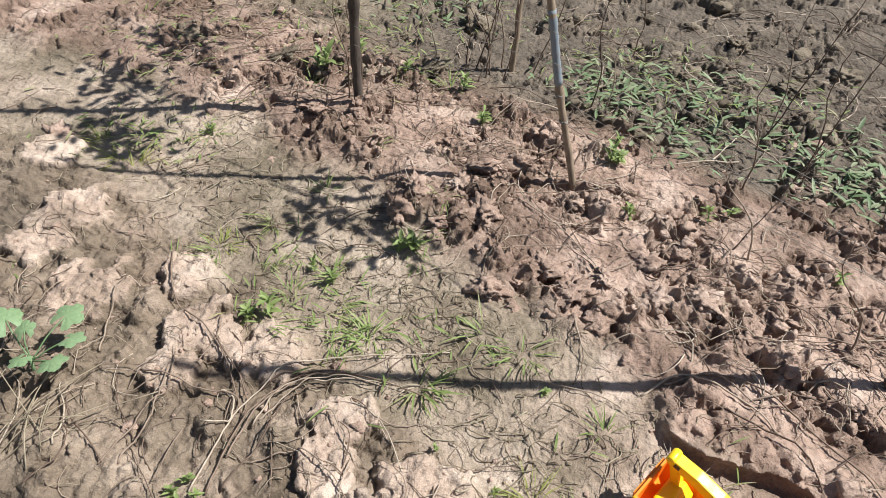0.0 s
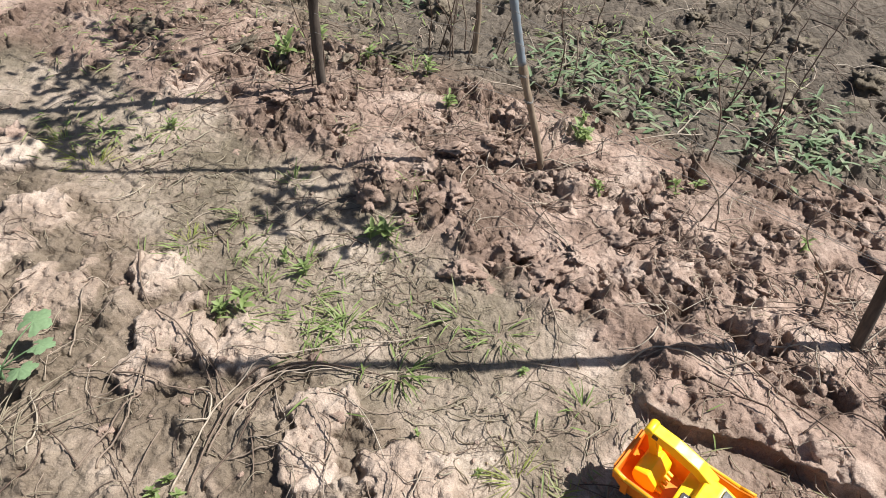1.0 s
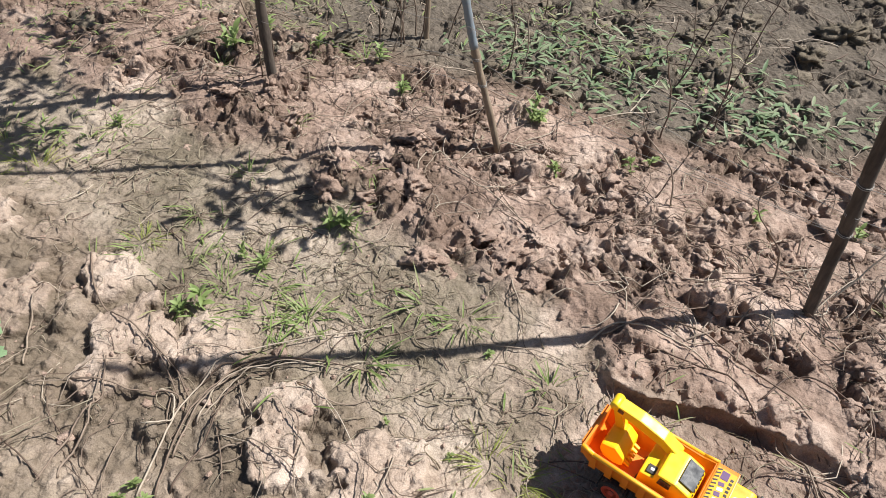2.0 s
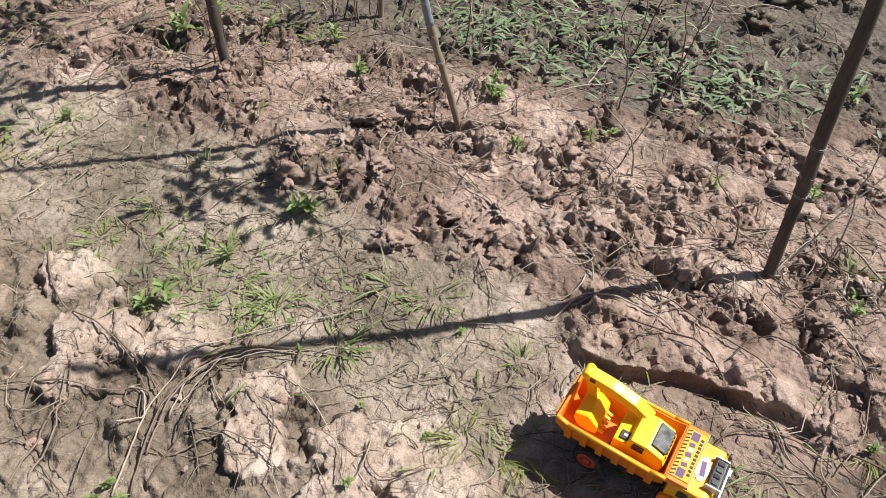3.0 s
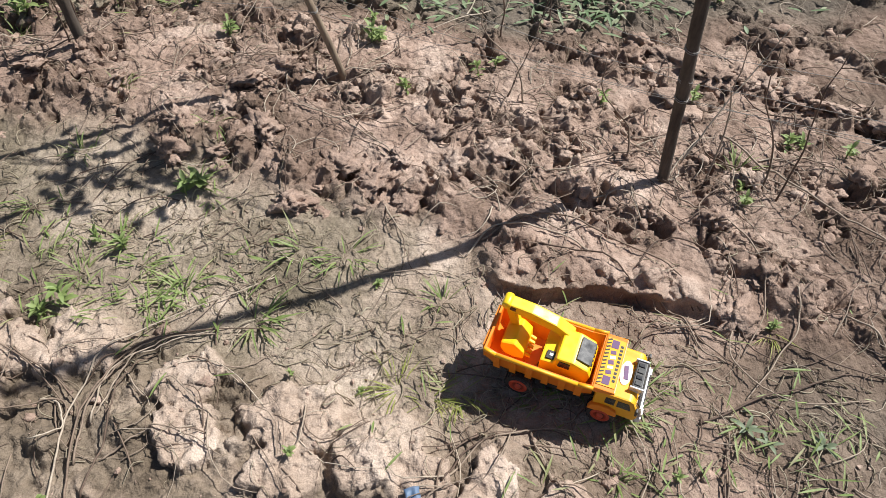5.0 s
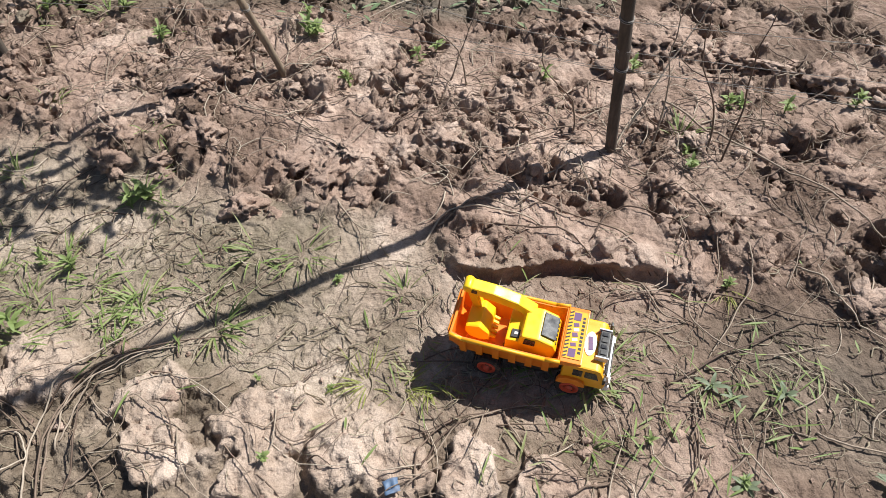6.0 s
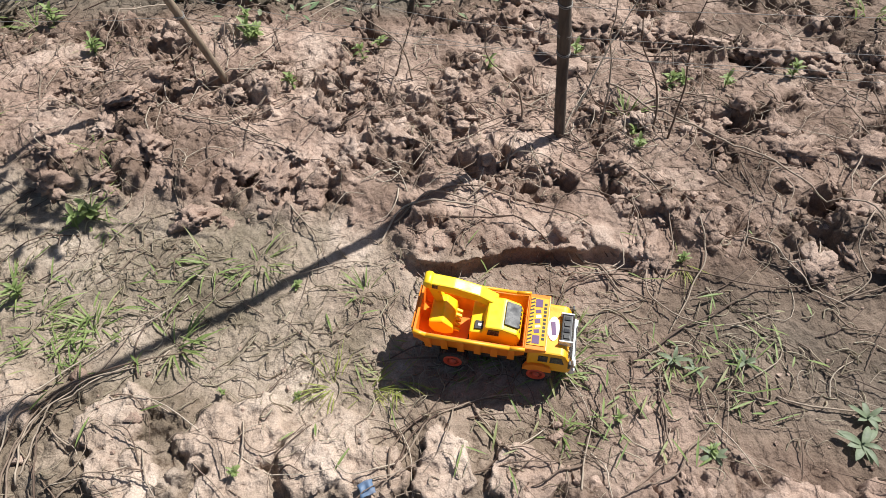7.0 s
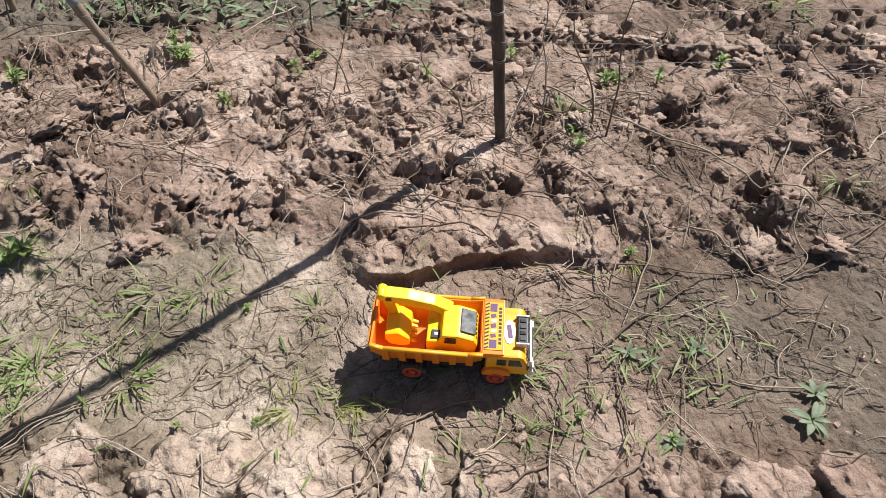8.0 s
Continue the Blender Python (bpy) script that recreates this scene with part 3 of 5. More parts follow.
    for side in (-1, 1):
        for x0, x1 in ((0.084, 0.100), (0.104, 0.122)):
            bm = bmesh.new()
            prism(bm, [(x0, 0.064), (x1 + (0.006 if x1 > 0.11 else 0), 0.064), (x1, 0.082), (x0, 0.082)], side * 0.0495, side * 0.0508, 0.0004)
            part("side_window", bm, GLASS_DARK, cab, "smoked side window")
        bm = bmesh.new()
        prism(bm, [(0.060, 0.036), (0.064, 0.050), (0.076, 0.056), (0.094, 0.056), (0.106, 0.050), (0.110, 0.036)], side * 0.046, side * 0.055, 0.0015)
        part("mudguard", bm, ORANGE, cab)
        bm = bmesh.new()
        box(bm, (0.136, side * 0.055, 0.075), (0.004, 0.008, 0.014), 0.001)
        part("mirror", bm, BLACK, cab, "black side mirror")
    bm = bmesh.new()
    prism(bm, [(0.1345, 0.0765), (0.1395, 0.066), (0.1412, 0.0665), (0.1362, 0.0775)], -0.042, 0.042, 0.0004)
    for v in bm.verts:
        v.co.z += 0.004
        v.co.x -= 0.0006
    part("windscreen", bm, GLASS_DARK, cab, "smoked windscreen")
    bm = bmesh.new()
    low = [bm.verts.new((0.104 + 0.010 * math.cos(a), 0.024 * math.sin(a), 0.0905)) for a in (2 * math.pi * i / 20 for i in range(20))]
    high = [bm.verts.new((v.co.x, v.co.y, 0.0922)) for v in low]
    bm.faces.new(high)
    for i in range(20):
        bm.faces.new((low[i], low[(i + 1) % 20], high[(i + 1) % 20], high[i]))
    badge = part("roof_badge", bm, WHITE, cab, "white oval roof badge")
    bm = bmesh.new()
    box(bm, (0.104, 0, 0.0926), (0.007, 0.026, 0.0010), 0, pose(0, 0, 0, 0, 0, 8))
    part("bar", bm, PURPLE, badge)
    bm = bmesh.new()
    box(bm, (0.1255, 0, 0.095), (0.017, 0.052, 0.010), 0.0015)
    block = part("roof_rack", bm, BLACK, cab, "black roof rack with grey studs")
    for k in range(4):
        bm = bmesh.new()
        box(bm, (0.1255, -0.018 + 0.012 * k, 0.1005), (0.010, 0.007, 0.0026), 0.0006)
        part("stud", bm, GLASS_DARK if k % 2 else BLACK, block)
    for y in (-0.0275, 0.0275):
        bm = bmesh.new()
        box(bm, (0.125, y, 0.0955), (0.022, 0.003, 0.013), 0.0008)
        part("rack_side", bm, CHROME, block)
    bm = bmesh.new()
    box(bm, (0.1425, 0, 0.058), (0.005, 0.084, 0.020), 0.0015, pose(0, 0, 0, 0, -8, 0))
    grille = part("grille", bm, CHROME, cab, "silver-white grille plate")
    for k in range(4):
        bm = bmesh.new()
        box(bm, (0.1455, 0, 0.051 + 0.0042 * k), (0.001, 0.058, 0.0015), 0, pose(0, 0, 0, 0, -8, 0))
        part("slat", bm, BLACK, grille)
    bm = bmesh.new()
    box(bm, (0.1435, 0, 0.040), (0.010, 0.098, 0.014), 0.003)
    part("bumper", bm, CHROME, cab, "white front bumper")
    for y in (-0.040, 0.040):
        bm = bmesh.new()
        box(bm, (0.1465, y, 0.054), (0.003, 0.013, 0.009), 0.001)
        part("headlight", bm, WHITE, cab, "clear headlight")

    # wheels
    for x in (0.085, -0.06):
        for side in (-1, 1):
            bm = bmesh.new()
            lathe_y(bm, [(0.016, -0.010), (0.0225, -0.0105), (0.0245, -0.007), (0.0245, 0.007), (0.0225, 0.0105), (0.016, 0.010)], 28)
            for k in range(20):
                a = 2 * math.pi * k / 20
                box(bm, (0.0248 * math.cos(a), 0, 0.0248 * math.sin(a)), (0.002, 0.018, 0.0035), 0, Matrix.Rotation(-a, 4, "Y"))
            wheel = part("wheel", bm, TYRE, body, "muddy black wheel with a red-orange hub")
            wheel.location = (x, side * 0.044, 0.0245)
            bm = bmesh.new()
            lathe_y(bm, [(0.0165, side * 0.0085), (0.0165, side * 0.0112), (0.013, side * 0.0122), (0.011, side * 0.0100), (0.006, side * 0.0100), (0.005, side * 0.0135), (0.001, side * 0.0138)], 24)
            part("hub", bm, RED_HUB, wheel, "red-orange hub", True)
    return body


def toy_excavator(at):
    body = tagged(new("toy_excavator"), "yellow plastic toy excavator sitting in the dump bed", "toy excavator")
    body.matrix_world = at
    for y in (-0.020, 0.020):
        bm = bmesh.new()
        prism(bm, [(-0.040, 0.052), (-0.034, 0.050), (0.034, 0.050), (0.040, 0.055), (0.034, 0.066), (-0.034, 0.066)], y - 0.008, y + 0.008, 0.0015)
        part("track", bm, BLACK, body, "black crawler track")
    bm = bmesh.new()
    prism(bm, [(-0.036, 0.066), (0.046, 0.066), (0.050, 0.094), (0.044, 0.108), (0.018, 0.118), (-0.010, 0.118), (-0.014, 0.100), (-0.036, 0.098)], -0.034, 0.030, 0.003)
    house = part("house", bm, YELLOW, body, "yellow excavator house")
    bm = bmesh.new()
    box(bm, (0.0335, 0.0, 0.1145), (0.027, 0.046, 0.0022), 0.0008, pose(0, 0, 0, 0, 20, 0))
    part("dark_panel", bm, GLASS_DARK, house, "glossy dark window panel")
    bm = bmesh.new()
    box(bm, (-0.020, -0.020, 0.1005), (0.016, 0.016, 0.003), 0.0006)
    part("hatch", bm, BLACK, house, "small black hatch sticker")
    bm = bmesh.new()
    box(bm, (-0.020, -0.020, 0.1024), (0.006, 0.005, 0.0008))
    part("bar", bm, WHITE, house)
    for y0, y1 in ((-0.0355, -0.034), (0.030, 0.0312)):
        bm = bmesh.new()
        prism(bm, [(-0.006, 0.098), (0.014, 0.098), (0.014, 0.112), (-0.004, 0.113)], y0, y1, 0.0003)
        part("side_window", bm, GLASS_DARK, house, "smoked side window")
    for k in range(6):
        bm = bmesh.new()
        box(bm, (0.047, -0.022 + 0.0085 * k, 0.101), (0.0016, 0.0045, 0.003), 0, pose(0, 0, 0, 0, -20, 0))
        part("vent", bm, BLACK, house)
    # boom, arm and bucket
    bm = bmesh.new()
    prism(bm, [(-0.004, 0.100), (0.006, 0.114), (-0.026, 0.133), (-0.070, 0.145), (-0.114, 0.149), (-0.120, 0.134), (-0.072, 0.125), (-0.028, 0.114)], 0.016, 0.039, 0.0025)
    boom = part("boom", bm, YELLOW, body, "yellow boom")
    bm = bmesh.new()
    prism(bm, [(-0.098, 0.1440), (-0.108, 0.1450), (-0.108, 0.1370), (-0.098, 0.1360)], 0.0152, 0.0162)
    part("stripe", bm, BLACK, boom, "black printed stripe")
    bm = bmesh.new()
    lathe_y(bm, [(0.007, -0.013), (0.0085, -0.011), (0.0085, 0.011), (0.007, 0.013)], 16, (-0.115, 0.0275, 0.144))
    part("pivot", bm, YELLOW, boom, "round boom pivot", True)
    bm = bmesh.new()
    prism(bm, [(-0.120, 0.144), (-0.108, 0.144), (-0.088, 0.094), (-0.094, 0.084), (-0.102, 0.086)], 0.020, 0.036, 0.0015)
    arm = part("arm", bm, YELLOW, body, "yellow dipper arm")
    bm = bmesh.new()
    prism(bm, [(-0.108, 0.090), (-0.084, 0.096), (-0.066, 0.080), (-0.064, 0.062), (-0.080, 0.056), (-0.100, 0.060), (-0.108, 0.074)], -0.022, 0.037, 0.004)
    bucket = part("bucket", bm, YELLOW, body, "yellow bucket with teeth")
    for k in range(5):
        bm = bmesh.new()
        prism(bm, [(-0.070, 0.062), (-0.055, 0.060), (-0.055, 0.064), (-0.068, 0.070)], -0.015 + 0.0095 * k, -0.010 + 0.0095 * k, 0.0006)
        part("tooth", bm, YELLOW, bucket)
    return body


TRUCK = Matrix.Translation((0.255, -0.896, 0)) @ pose(0, 0, 0, 0, 0, -34) @ Matrix.Diagonal((0.94, 0.94, 0.94, 1))
truck_z = max(land_z(*(TRUCK @ Vector((x, y, 0))).xy) for x in (0.085, -0.06) for y in (-0.044, 0.044))
TRUCK = Matrix.Translation((0, 0, truck_z - 0.001)) @ TRUCK
toy_truck(TRUCK)
toy_excavator(TRUCK)


# ---------------------------------------------------------------- plants
def blade(bm, base, az, length, width, lean, droop, rng, seg=5):
    """A folded, tapering grass blade."""
    d, s = Vector((math.cos(az), math.sin(az), 0)), Vector((-math.sin(az), math.cos(az), 0))
    p, a, rows = Vector(base), lean, []
    bend = rng.uniform(-0.5, 0.5)
    for k in range(seg + 1):
        u = k / seg
        w = width * (0.55 + 0.9 * u if u < 0.5 else 2.0 * (1 - u) + 0.02) * 0.5
        up = d * -math.sin(a) + Vector((0, 0, math.cos(a)))
        rows.append([bm.verts.new(p - s * w + up * w * 0.35), bm.verts.new(p), bm.verts.new(p + s * w + up * w * 0.35)])
        p = p + (d * math.cos(a) + Vector((0, 0, math.sin(a))) + s * bend * u * 0.4) * (length / seg)
        a -= droop / seg
    for r, q in zip(rows, rows[1:]):
        bm.faces.new((r[0], r[1], q[1], q[0]))
        bm.faces.new((r[1], r[2], q[2], q[1]))


def leaf(bm, base, az, length, width, lean, droop, seg=6):
    """A pointed oval leaf folded along its rib."""
    d, s = Vector((math.cos(az), math.sin(az), 0)), Vector((-math.sin(az), math.cos(az), 0))
    p, a, rows = Vector(base), lean, []
    for k in range(seg + 1):
        u = k / seg
        w = width * 0.5 * (math.sin(math.pi * min(1, 0.06 + u * 0.94)) ** 0.8 + 0.02)
        up = d * -math.sin(a) + Vector((0, 0, math.cos(a)))
        rows.append([bm.verts.new(p - s * w + up * w * 0.3), bm.verts.new(p), bm.verts.new(p + s * w + up * w * 0.3)])
        p = p + (d * math.cos(a) + Vector((0, 0, math.sin(a)))) * (length / seg)
        a -= droop / seg
    for r, q in zip(rows, rows[1:]):
        bm.faces.new((r[0], r[1], q[1], q[0]))
        bm.faces.new((r[1], r[2], q[2], q[1]))


def tuft_mesh(seed, n, length, width, upright, mat):
    rng = random.Random(seed)
    bm = bmesh.new()
    main = rng.uniform(0, 2 * math.pi)
    for k in range(n):
        az = rng.gauss(main, 0.8) if rng.random() < 0.6 else rng.uniform(0, 2 * math.pi)
        r = rng.uniform(0, 0.03) ** 1.0
        blade(bm, (r * math.cos(az), r * math.sin(az), -0.004), az + rng.uniform(-0.5, 0.5), length * rng.uniform(0.45, 1.1), width * rng.uniform(0.6, 1.15),
              rng.uniform(upright * 0.35, upright), rng.uniform(0.3, 1.7), rng)
    return mesh_of("grass_tuft", bm, mat)


def stand(ob_name, me, x, y, turn, size, label, category, group):
    ob = new(ob_name, me)
    ob.matrix_world = pose(x, y, land_z(x, y), 0, 0, turn) @ Matrix.Diagonal((size, size, size, 1))
    return tagged(ob, label, category, group)


TUFTS = [tuft_mesh(100 + k, (15, 20, 12, 22)[k % 4], 0.068, 0.0036, (1.25, 0.9, 0.6, 1.1)[k % 4], GRASS) for k in range(8)]
TUFTS_YELLOW = [tuft_mesh(120 + k, 28, 0.085, 0.0024, 0.7, GRASS_YELLOW) for k in range(2)]
FRESH = [(-0.75, -0.41, 1.0), (-0.48, -0.44, 1.1), (-0.44, -0.51, 0.9), (-0.24, -0.68, 1.2), (-0.14, -0.52, 1.2), (-0.06, -0.56, 1.1), (-1.14, -0.57, 1.0), (-0.55, -0.50, 0.8),
         (-0.34, -0.31, 1.1), (-0.36, -0.59, 1.1), (0.22, -0.93, 0.8), (0.33, -0.99, 1.0), (0.10, -0.70, 0.8), (0.40, -0.93, 0.8), (0.64, -1.10, 0.8), (1.57, -0.42, 1.7), (0.78, -0.50, 1.0),
         (0.29, -1.08, 0.8), (1.14, -0.95, 0.9), (-0.62, -0.42, 0.7), (0.53, -1.04, 0.8), (-0.42, -0.60, 0.9), (-0.83, -0.46, 0.8)]
FRESH += [(-0.583, -0.159, 0.9), (-0.3, -0.144, 0.9), (-0.955, 0.01, 1.0), (-0.918, 0.194, 1.2), (-0.261, 0.248, 1.0), (-0.512, 0.026, 0.8), (0.367, -0.894, 0.8), (0.364, -0.97, 0.8), (0.258, -0.846, 0.8),
          (-0.381, 0.379, 1.1), (-0.36, -0.565, 1.2), (-0.31, -0.35, 1.0), (-0.66, -0.30, 0.8), (-0.78, 0.30, 1.0), (-0.55, 0.42, 1.0)]
rng = random.Random(5)
for k, (x, y, size) in enumerate(FRESH):
    stand("grass_tuft", TUFTS[k % 8], x, y, rng.uniform(0, 360), size, "small tuft of fresh green grass blades in the soil", "grass tuft", "grass tufts")
for x, y, size in ((-1.08, -0.18, 1.15), (-1.13, -0.15, 1.0), (-1.2, -0.1, 1.1), (-0.01, -0.86, 0.9), (0.04, -0.885, 0.8), (0.085, -0.885, 0.9), (0.66, -0.88, 0.8), (-0.75, -0.40, 0.8)):
    stand("grass_tuft", TUFTS_YELLOW[int(x * 100) % 2], x, y, rng.uniform(0, 360), size, "yellow-green tuft of thin grass beside the track", "grass tuft", "yellowing tufts")

# small leafy weeds, each leaf a part
LEAVES = []
for k in range(5):
    bm = bmesh.new()
    leaf(bm, (0, 0, 0), 0, (0.020, 0.016, 0.024, 0.018, 0.013)[k], (0.007, 0.006, 0.006, 0.008, 0.006)[k], (0.75, 0.45, 0.6, 0.3, 0.9)[k], (0.7, 0.6, 0.9, 0.4, 0.6)[k])
    LEAVES.append(mesh_of("leaf", bm, WEED))


def weed(seed, n):
    rng = random.Random(seed)
    bm = bmesh.new()
    tube(bm, [(0, 0, -0.01), (0.001, 0.001, 0.01), (0.002, 0, 0.028)], [0.0014, 0.0013, 0.0008], 6)
    plant = tagged(new("weed", mesh_of("weed", bm, WEED)), "small green broad-leaved weed sprouting from the soil", "weed", "weeds")
    for k in range(n):
        ob = new("leaf", LEAVES[rng.randrange(5)])
        ob.parent = plant
        ob.matrix_basis = pose(0.001, 0, rng.uniform(0.002, 0.028), rng.uniform(-15, 15), rng.uniform(-25, 15), k * 137.5 + rng.uniform(-20, 20)) @ Matrix.Diagonal((*[rng.uniform(0.7, 1.2)] * 3, 1))
    return plant


WEEDS = [weed(200 + k, (17, 22, 13, 19)[k]) for k in range(4)]
WEED_AT = [(-0.57, -0.57, 1.3), (0.09, 0.10, 1.3), (-0.75, 0.35, 1.7), (-0.26, 0.20, 1.1), (0.32, -0.08, 1.0), (0.14, -0.11, 1.0), (-0.56, -0.94, 1.0), (-0.96, 0.01, 0.9), (0.57, -0.24, 0.9),
           (-0.34, 0.37, 1.2), (-0.52, 0.39, 1.2), (-0.70, 0.53, 1.2), (0.79, -0.27, 0.9), (0.93, -0.45, 1.0), (0.77, -0.55, 0.8), (-0.19, -0.95, 0.7), (-0.535, -0.965, 0.9),
           (1.06, 0.14, 1.3), (0.38, -1.10, 0.8), (0.48, -1.20, 0.9), (1.04, -0.51, 0.9), (1.21, -0.54, 1.0), (-0.18, -0.80, 0.6), (-0.07, -0.85, 0.6), (0.74, -0.61, 0.8), (0.66, -0.88, 0.9),
           (0.37, -0.05, 0.9), (-0.01, -0.64, 0.5), (0.10, 0.14, 0.9), (-0.575, -0.965, 0.9), (-0.55, -0.985, 0.9), (0.11, 0.09, 1.1), (-0.78, 0.37, 1.4), (-0.6, -0.585, 1.0), (0.95, -0.47, 0.8), (-0.33, -0.32, 1.4), (-0.36, -0.335, 1.1), (-0.47, -0.46, 0.9), (-0.52, -0.43, 0.8)]
for k, (x, y, size) in enumerate(WEED_AT):
    size *= 1.2 if y > -0.7 else 0.8
    m = pose(x, y, land_z(x, y), rng.uniform(-10, 10), rng.uniform(-10, 10), rng.uniform(0, 360)) @ Matrix.Diagonal((size, size, size, 1))
    if k < 4:
        WEEDS[k].matrix_basis = m
    else:
        ob = copy_thing(WEEDS[k % 4], m)
        ob.scale = (size, size, size)


# low plants with long grey-green leaves beside the track
def low_plant(x, y, seed, n, length):
    rr = random.Random(seed)
    bm = bmesh.new()
    tube(bm, [(0, 0, -0.012), (0.001, 0.001, 0.006), (0.002, 0, 0.014)], [0.0022, 0.002, 0.0012], 6)
    plant = tagged(new("low_plant", mesh_of("low_plant", bm, GREY_LEAF)), "low plant with long grey-green pointed leaves on the mud", "plant", "low plants by the track")
    plant.location = (x, y, land_z(x, y))
    for k in range(n):
        bm = bmesh.new()
        leaf(bm, (0, 0, 0.004 + 0.002 * (k % 3)), k * 2.4 + rr.uniform(-0.4, 0.4), length * rr.uniform(0.6, 1.1), length * rr.uniform(0.2, 0.3), rr.uniform(0.15, 0.7), rr.uniform(0.4, 1.0), 6)
        part("leaf", bm, GREY_LEAF, plant, "", True)


for k, (x, y, n, length) in enumerate(((0.704, -1.285, 10, 0.044), (0.745, -1.255, 7, 0.036), (0.522, -1.046, 6, 0.030), (0.627, -1.099, 7, 0.028), (0.481, -1.208, 6, 0.028), (0.545, -1.075, 4, 0.026))):
    low_plant(x, y, 500 + k, n, length)


# plant with lobed leaves
def lobed_leaf(bm, radius, seed):
    rng = random.Random(seed)
    n = 40
    c = bm.verts.new((0, 0, 0))
    rings = []
    for q, f in ((0.35, 0.35), (0.7, 0.7), (1.0, 1.0)):
        ring = []
        for i in range(n):
            a = -math.pi * 0.86 + 2 * math.pi * 0.86 * i / (n - 1)
            lobe = 0.72 + 0.28 * abs(math.cos(a * 2.5)) ** 0.8 - (0.12 * abs(a) / math.pi)
            saw = 1 + 0.05 * math.sin(i * 2.4) * (q == 1.0)
            r = radius * q * (lobe * saw if q > 0.4 else 0.8)
            vein = 0.05 * radius * abs(math.sin(a * 2.5)) * q
            ring.append(bm.verts.new((r * math.cos(a), r * math.sin(a), -0.22 * radius * q * q + vein + 0.02 * radius * rng.uniform(-1, 1))))
        rings.append(ring)
    for i in range(n - 1):
        bm.faces.new((c, rings[0][i], rings[0][i + 1]))
        for r, s2 in zip(rings, rings[1:]):
            bm.faces.new((r[i], s2[i], s2[i + 1], r[i + 1]))


bx, by = -0.905, -0.815
bz = land_z(bx, by)
bm = bmesh.new()
tube(bm, [(0, 0, -0.015), (0.002, 0, 0.008), (0.002, 0.004, 0.024)], [0.0035, 0.003, 0.002], 8)
gourd = tagged(new("lobed_leaf_plant", mesh_of("lobed_leaf_plant", bm, BROAD)), "young plant with pale green lobed leaves on thin stalks", "plant")
gourd.location = (bx, by, bz)
for k, (lx, ly, lz, r, turn) in enumerate(((0.03, 0.085, 0.058, 0.033, 70), (-0.065, 0.05, 0.06, 0.036, 150), (0.062, 0.045, 0.05, 0.026, 10), (0.055, -0.005, 0.045, 0.029, -40), (0.0, -0.012, 0.044, 0.022, -110), (-0.01, 0.03, 0.07, 0.021, 120))):
    bm = bmesh.new()
    lobed_leaf(bm, r, 300 + k)
    bm.transform(pose(lx, ly, lz, 14 * math.sin(k * 2.1), -12 + 6 * math.cos(k * 3.0), turn))
    lf = part("leaf", bm, BROAD, gourd, "", True)
    bm = bmesh.new()
    tube(bm, smooth_line([(0.002, 0.004, 0.018), (lx * 0.5, ly * 0.5, lz * 0.75), (lx, ly, lz - 0.001)], 7), [0.0014] * 7, 6)
    part("stalk", bm, BROAD, gourd, "", True)


# ---------------------------------------------------------------- dry vines, stems and straw
def lying(pts, rng, lift, n):
    out = []
    line = smooth_line([(x, y, 0) for x, y in pts], n)
    for k, p in enumerate(line):
        u = k / (n - 1)
        p.x += 0.006 * noise.noise((u * 4, lift * 1000, pts[0][0] * 9))
        p.y += 0.006 * noise.noise((u * 4, lift * 1000, pts[0][1] * 9 + 4))
        out.append(p)
    hs = land(np.array([p.x for p in out]), np.array([p.y for p in out]))[0]
    hs = np.convolve(np.pad(hs, 2, "edge"), np.ones(5) / 5, "valid") * 0.5 + hs * 0.5
    for k, (p, h) in enumerate(zip(out, hs)):
        p.z = h + 0.0025 + lift * math.sin(math.pi * k / (n - 1)) ** 0.7
    return out


def dry_vine(pts, r, lift, n=34):
    bm = bmesh.new()
    line = lying(pts, rng, lift, n)
    tube(bm, line, [0.68 * r * (1.15 - 0.5 * k / n) * (1 + 0.12 * noise.noise((k * 0.6, r * 900, pts[0][0] * 5))) for k in range(n)], 6)
    return thing("dry_vine", bm, STEM, "dry brown vine stem lying across the soil", "dry vine", "dry vines on the ground")


dry_vine([(0.03, -1.03), (0.11, -0.98), (0.21, -0.98), (0.27, -1)], 0.0022, 0.004)
dry_vine([(0.18, -0.98), (0.19, -1.04), (0.2, -1.1)], 0.0019, 0.004)
dry_vine([(0.49, -1.07), (0.44, -1.13), (0.4, -1.2)], 0.002, 0.008)
dry_vine([(0.24, -0.56), (0.32, -0.55), (0.39, -0.59), (0.5, -0.7), (0.55, -0.82)], 0.0028, 0.006)
dry_vine([(0.54, -0.84), (0.66, -0.91), (0.8, -1.01), (1.14, -1.07)], 0.0024, 0.006)
dry_vine([(0.79, -0.4), (0.86, -0.68), (0.95, -0.88), (1.05, -1.05)], 0.003, 0.06)
dry_vine([(0.62, -0.55), (0.7, -0.7), (0.66, -0.84), (0.58, -0.92)], 0.0022, 0.01)
dry_vine([(0.6, -0.86), (0.56, -0.93), (0.62, -1.02), (0.75, -1.04)], 0.002, 0.01)
dry_vine([(0.46, -0.72), (0.55, -0.66), (0.64, -0.74), (0.6, -0.9), (0.68, -0.96)], 0.0022, 0.008)
dry_vine([(0.35, -0.96), (0.4, -1.02), (0.38, -1.1)], 0.0018, 0.006)
dry_vine([(0.027, -1.033), (0.063, -0.998), (0.112, -0.978), (0.203, -0.980), (0.266, -1.018)], 0.0024, 0.004)
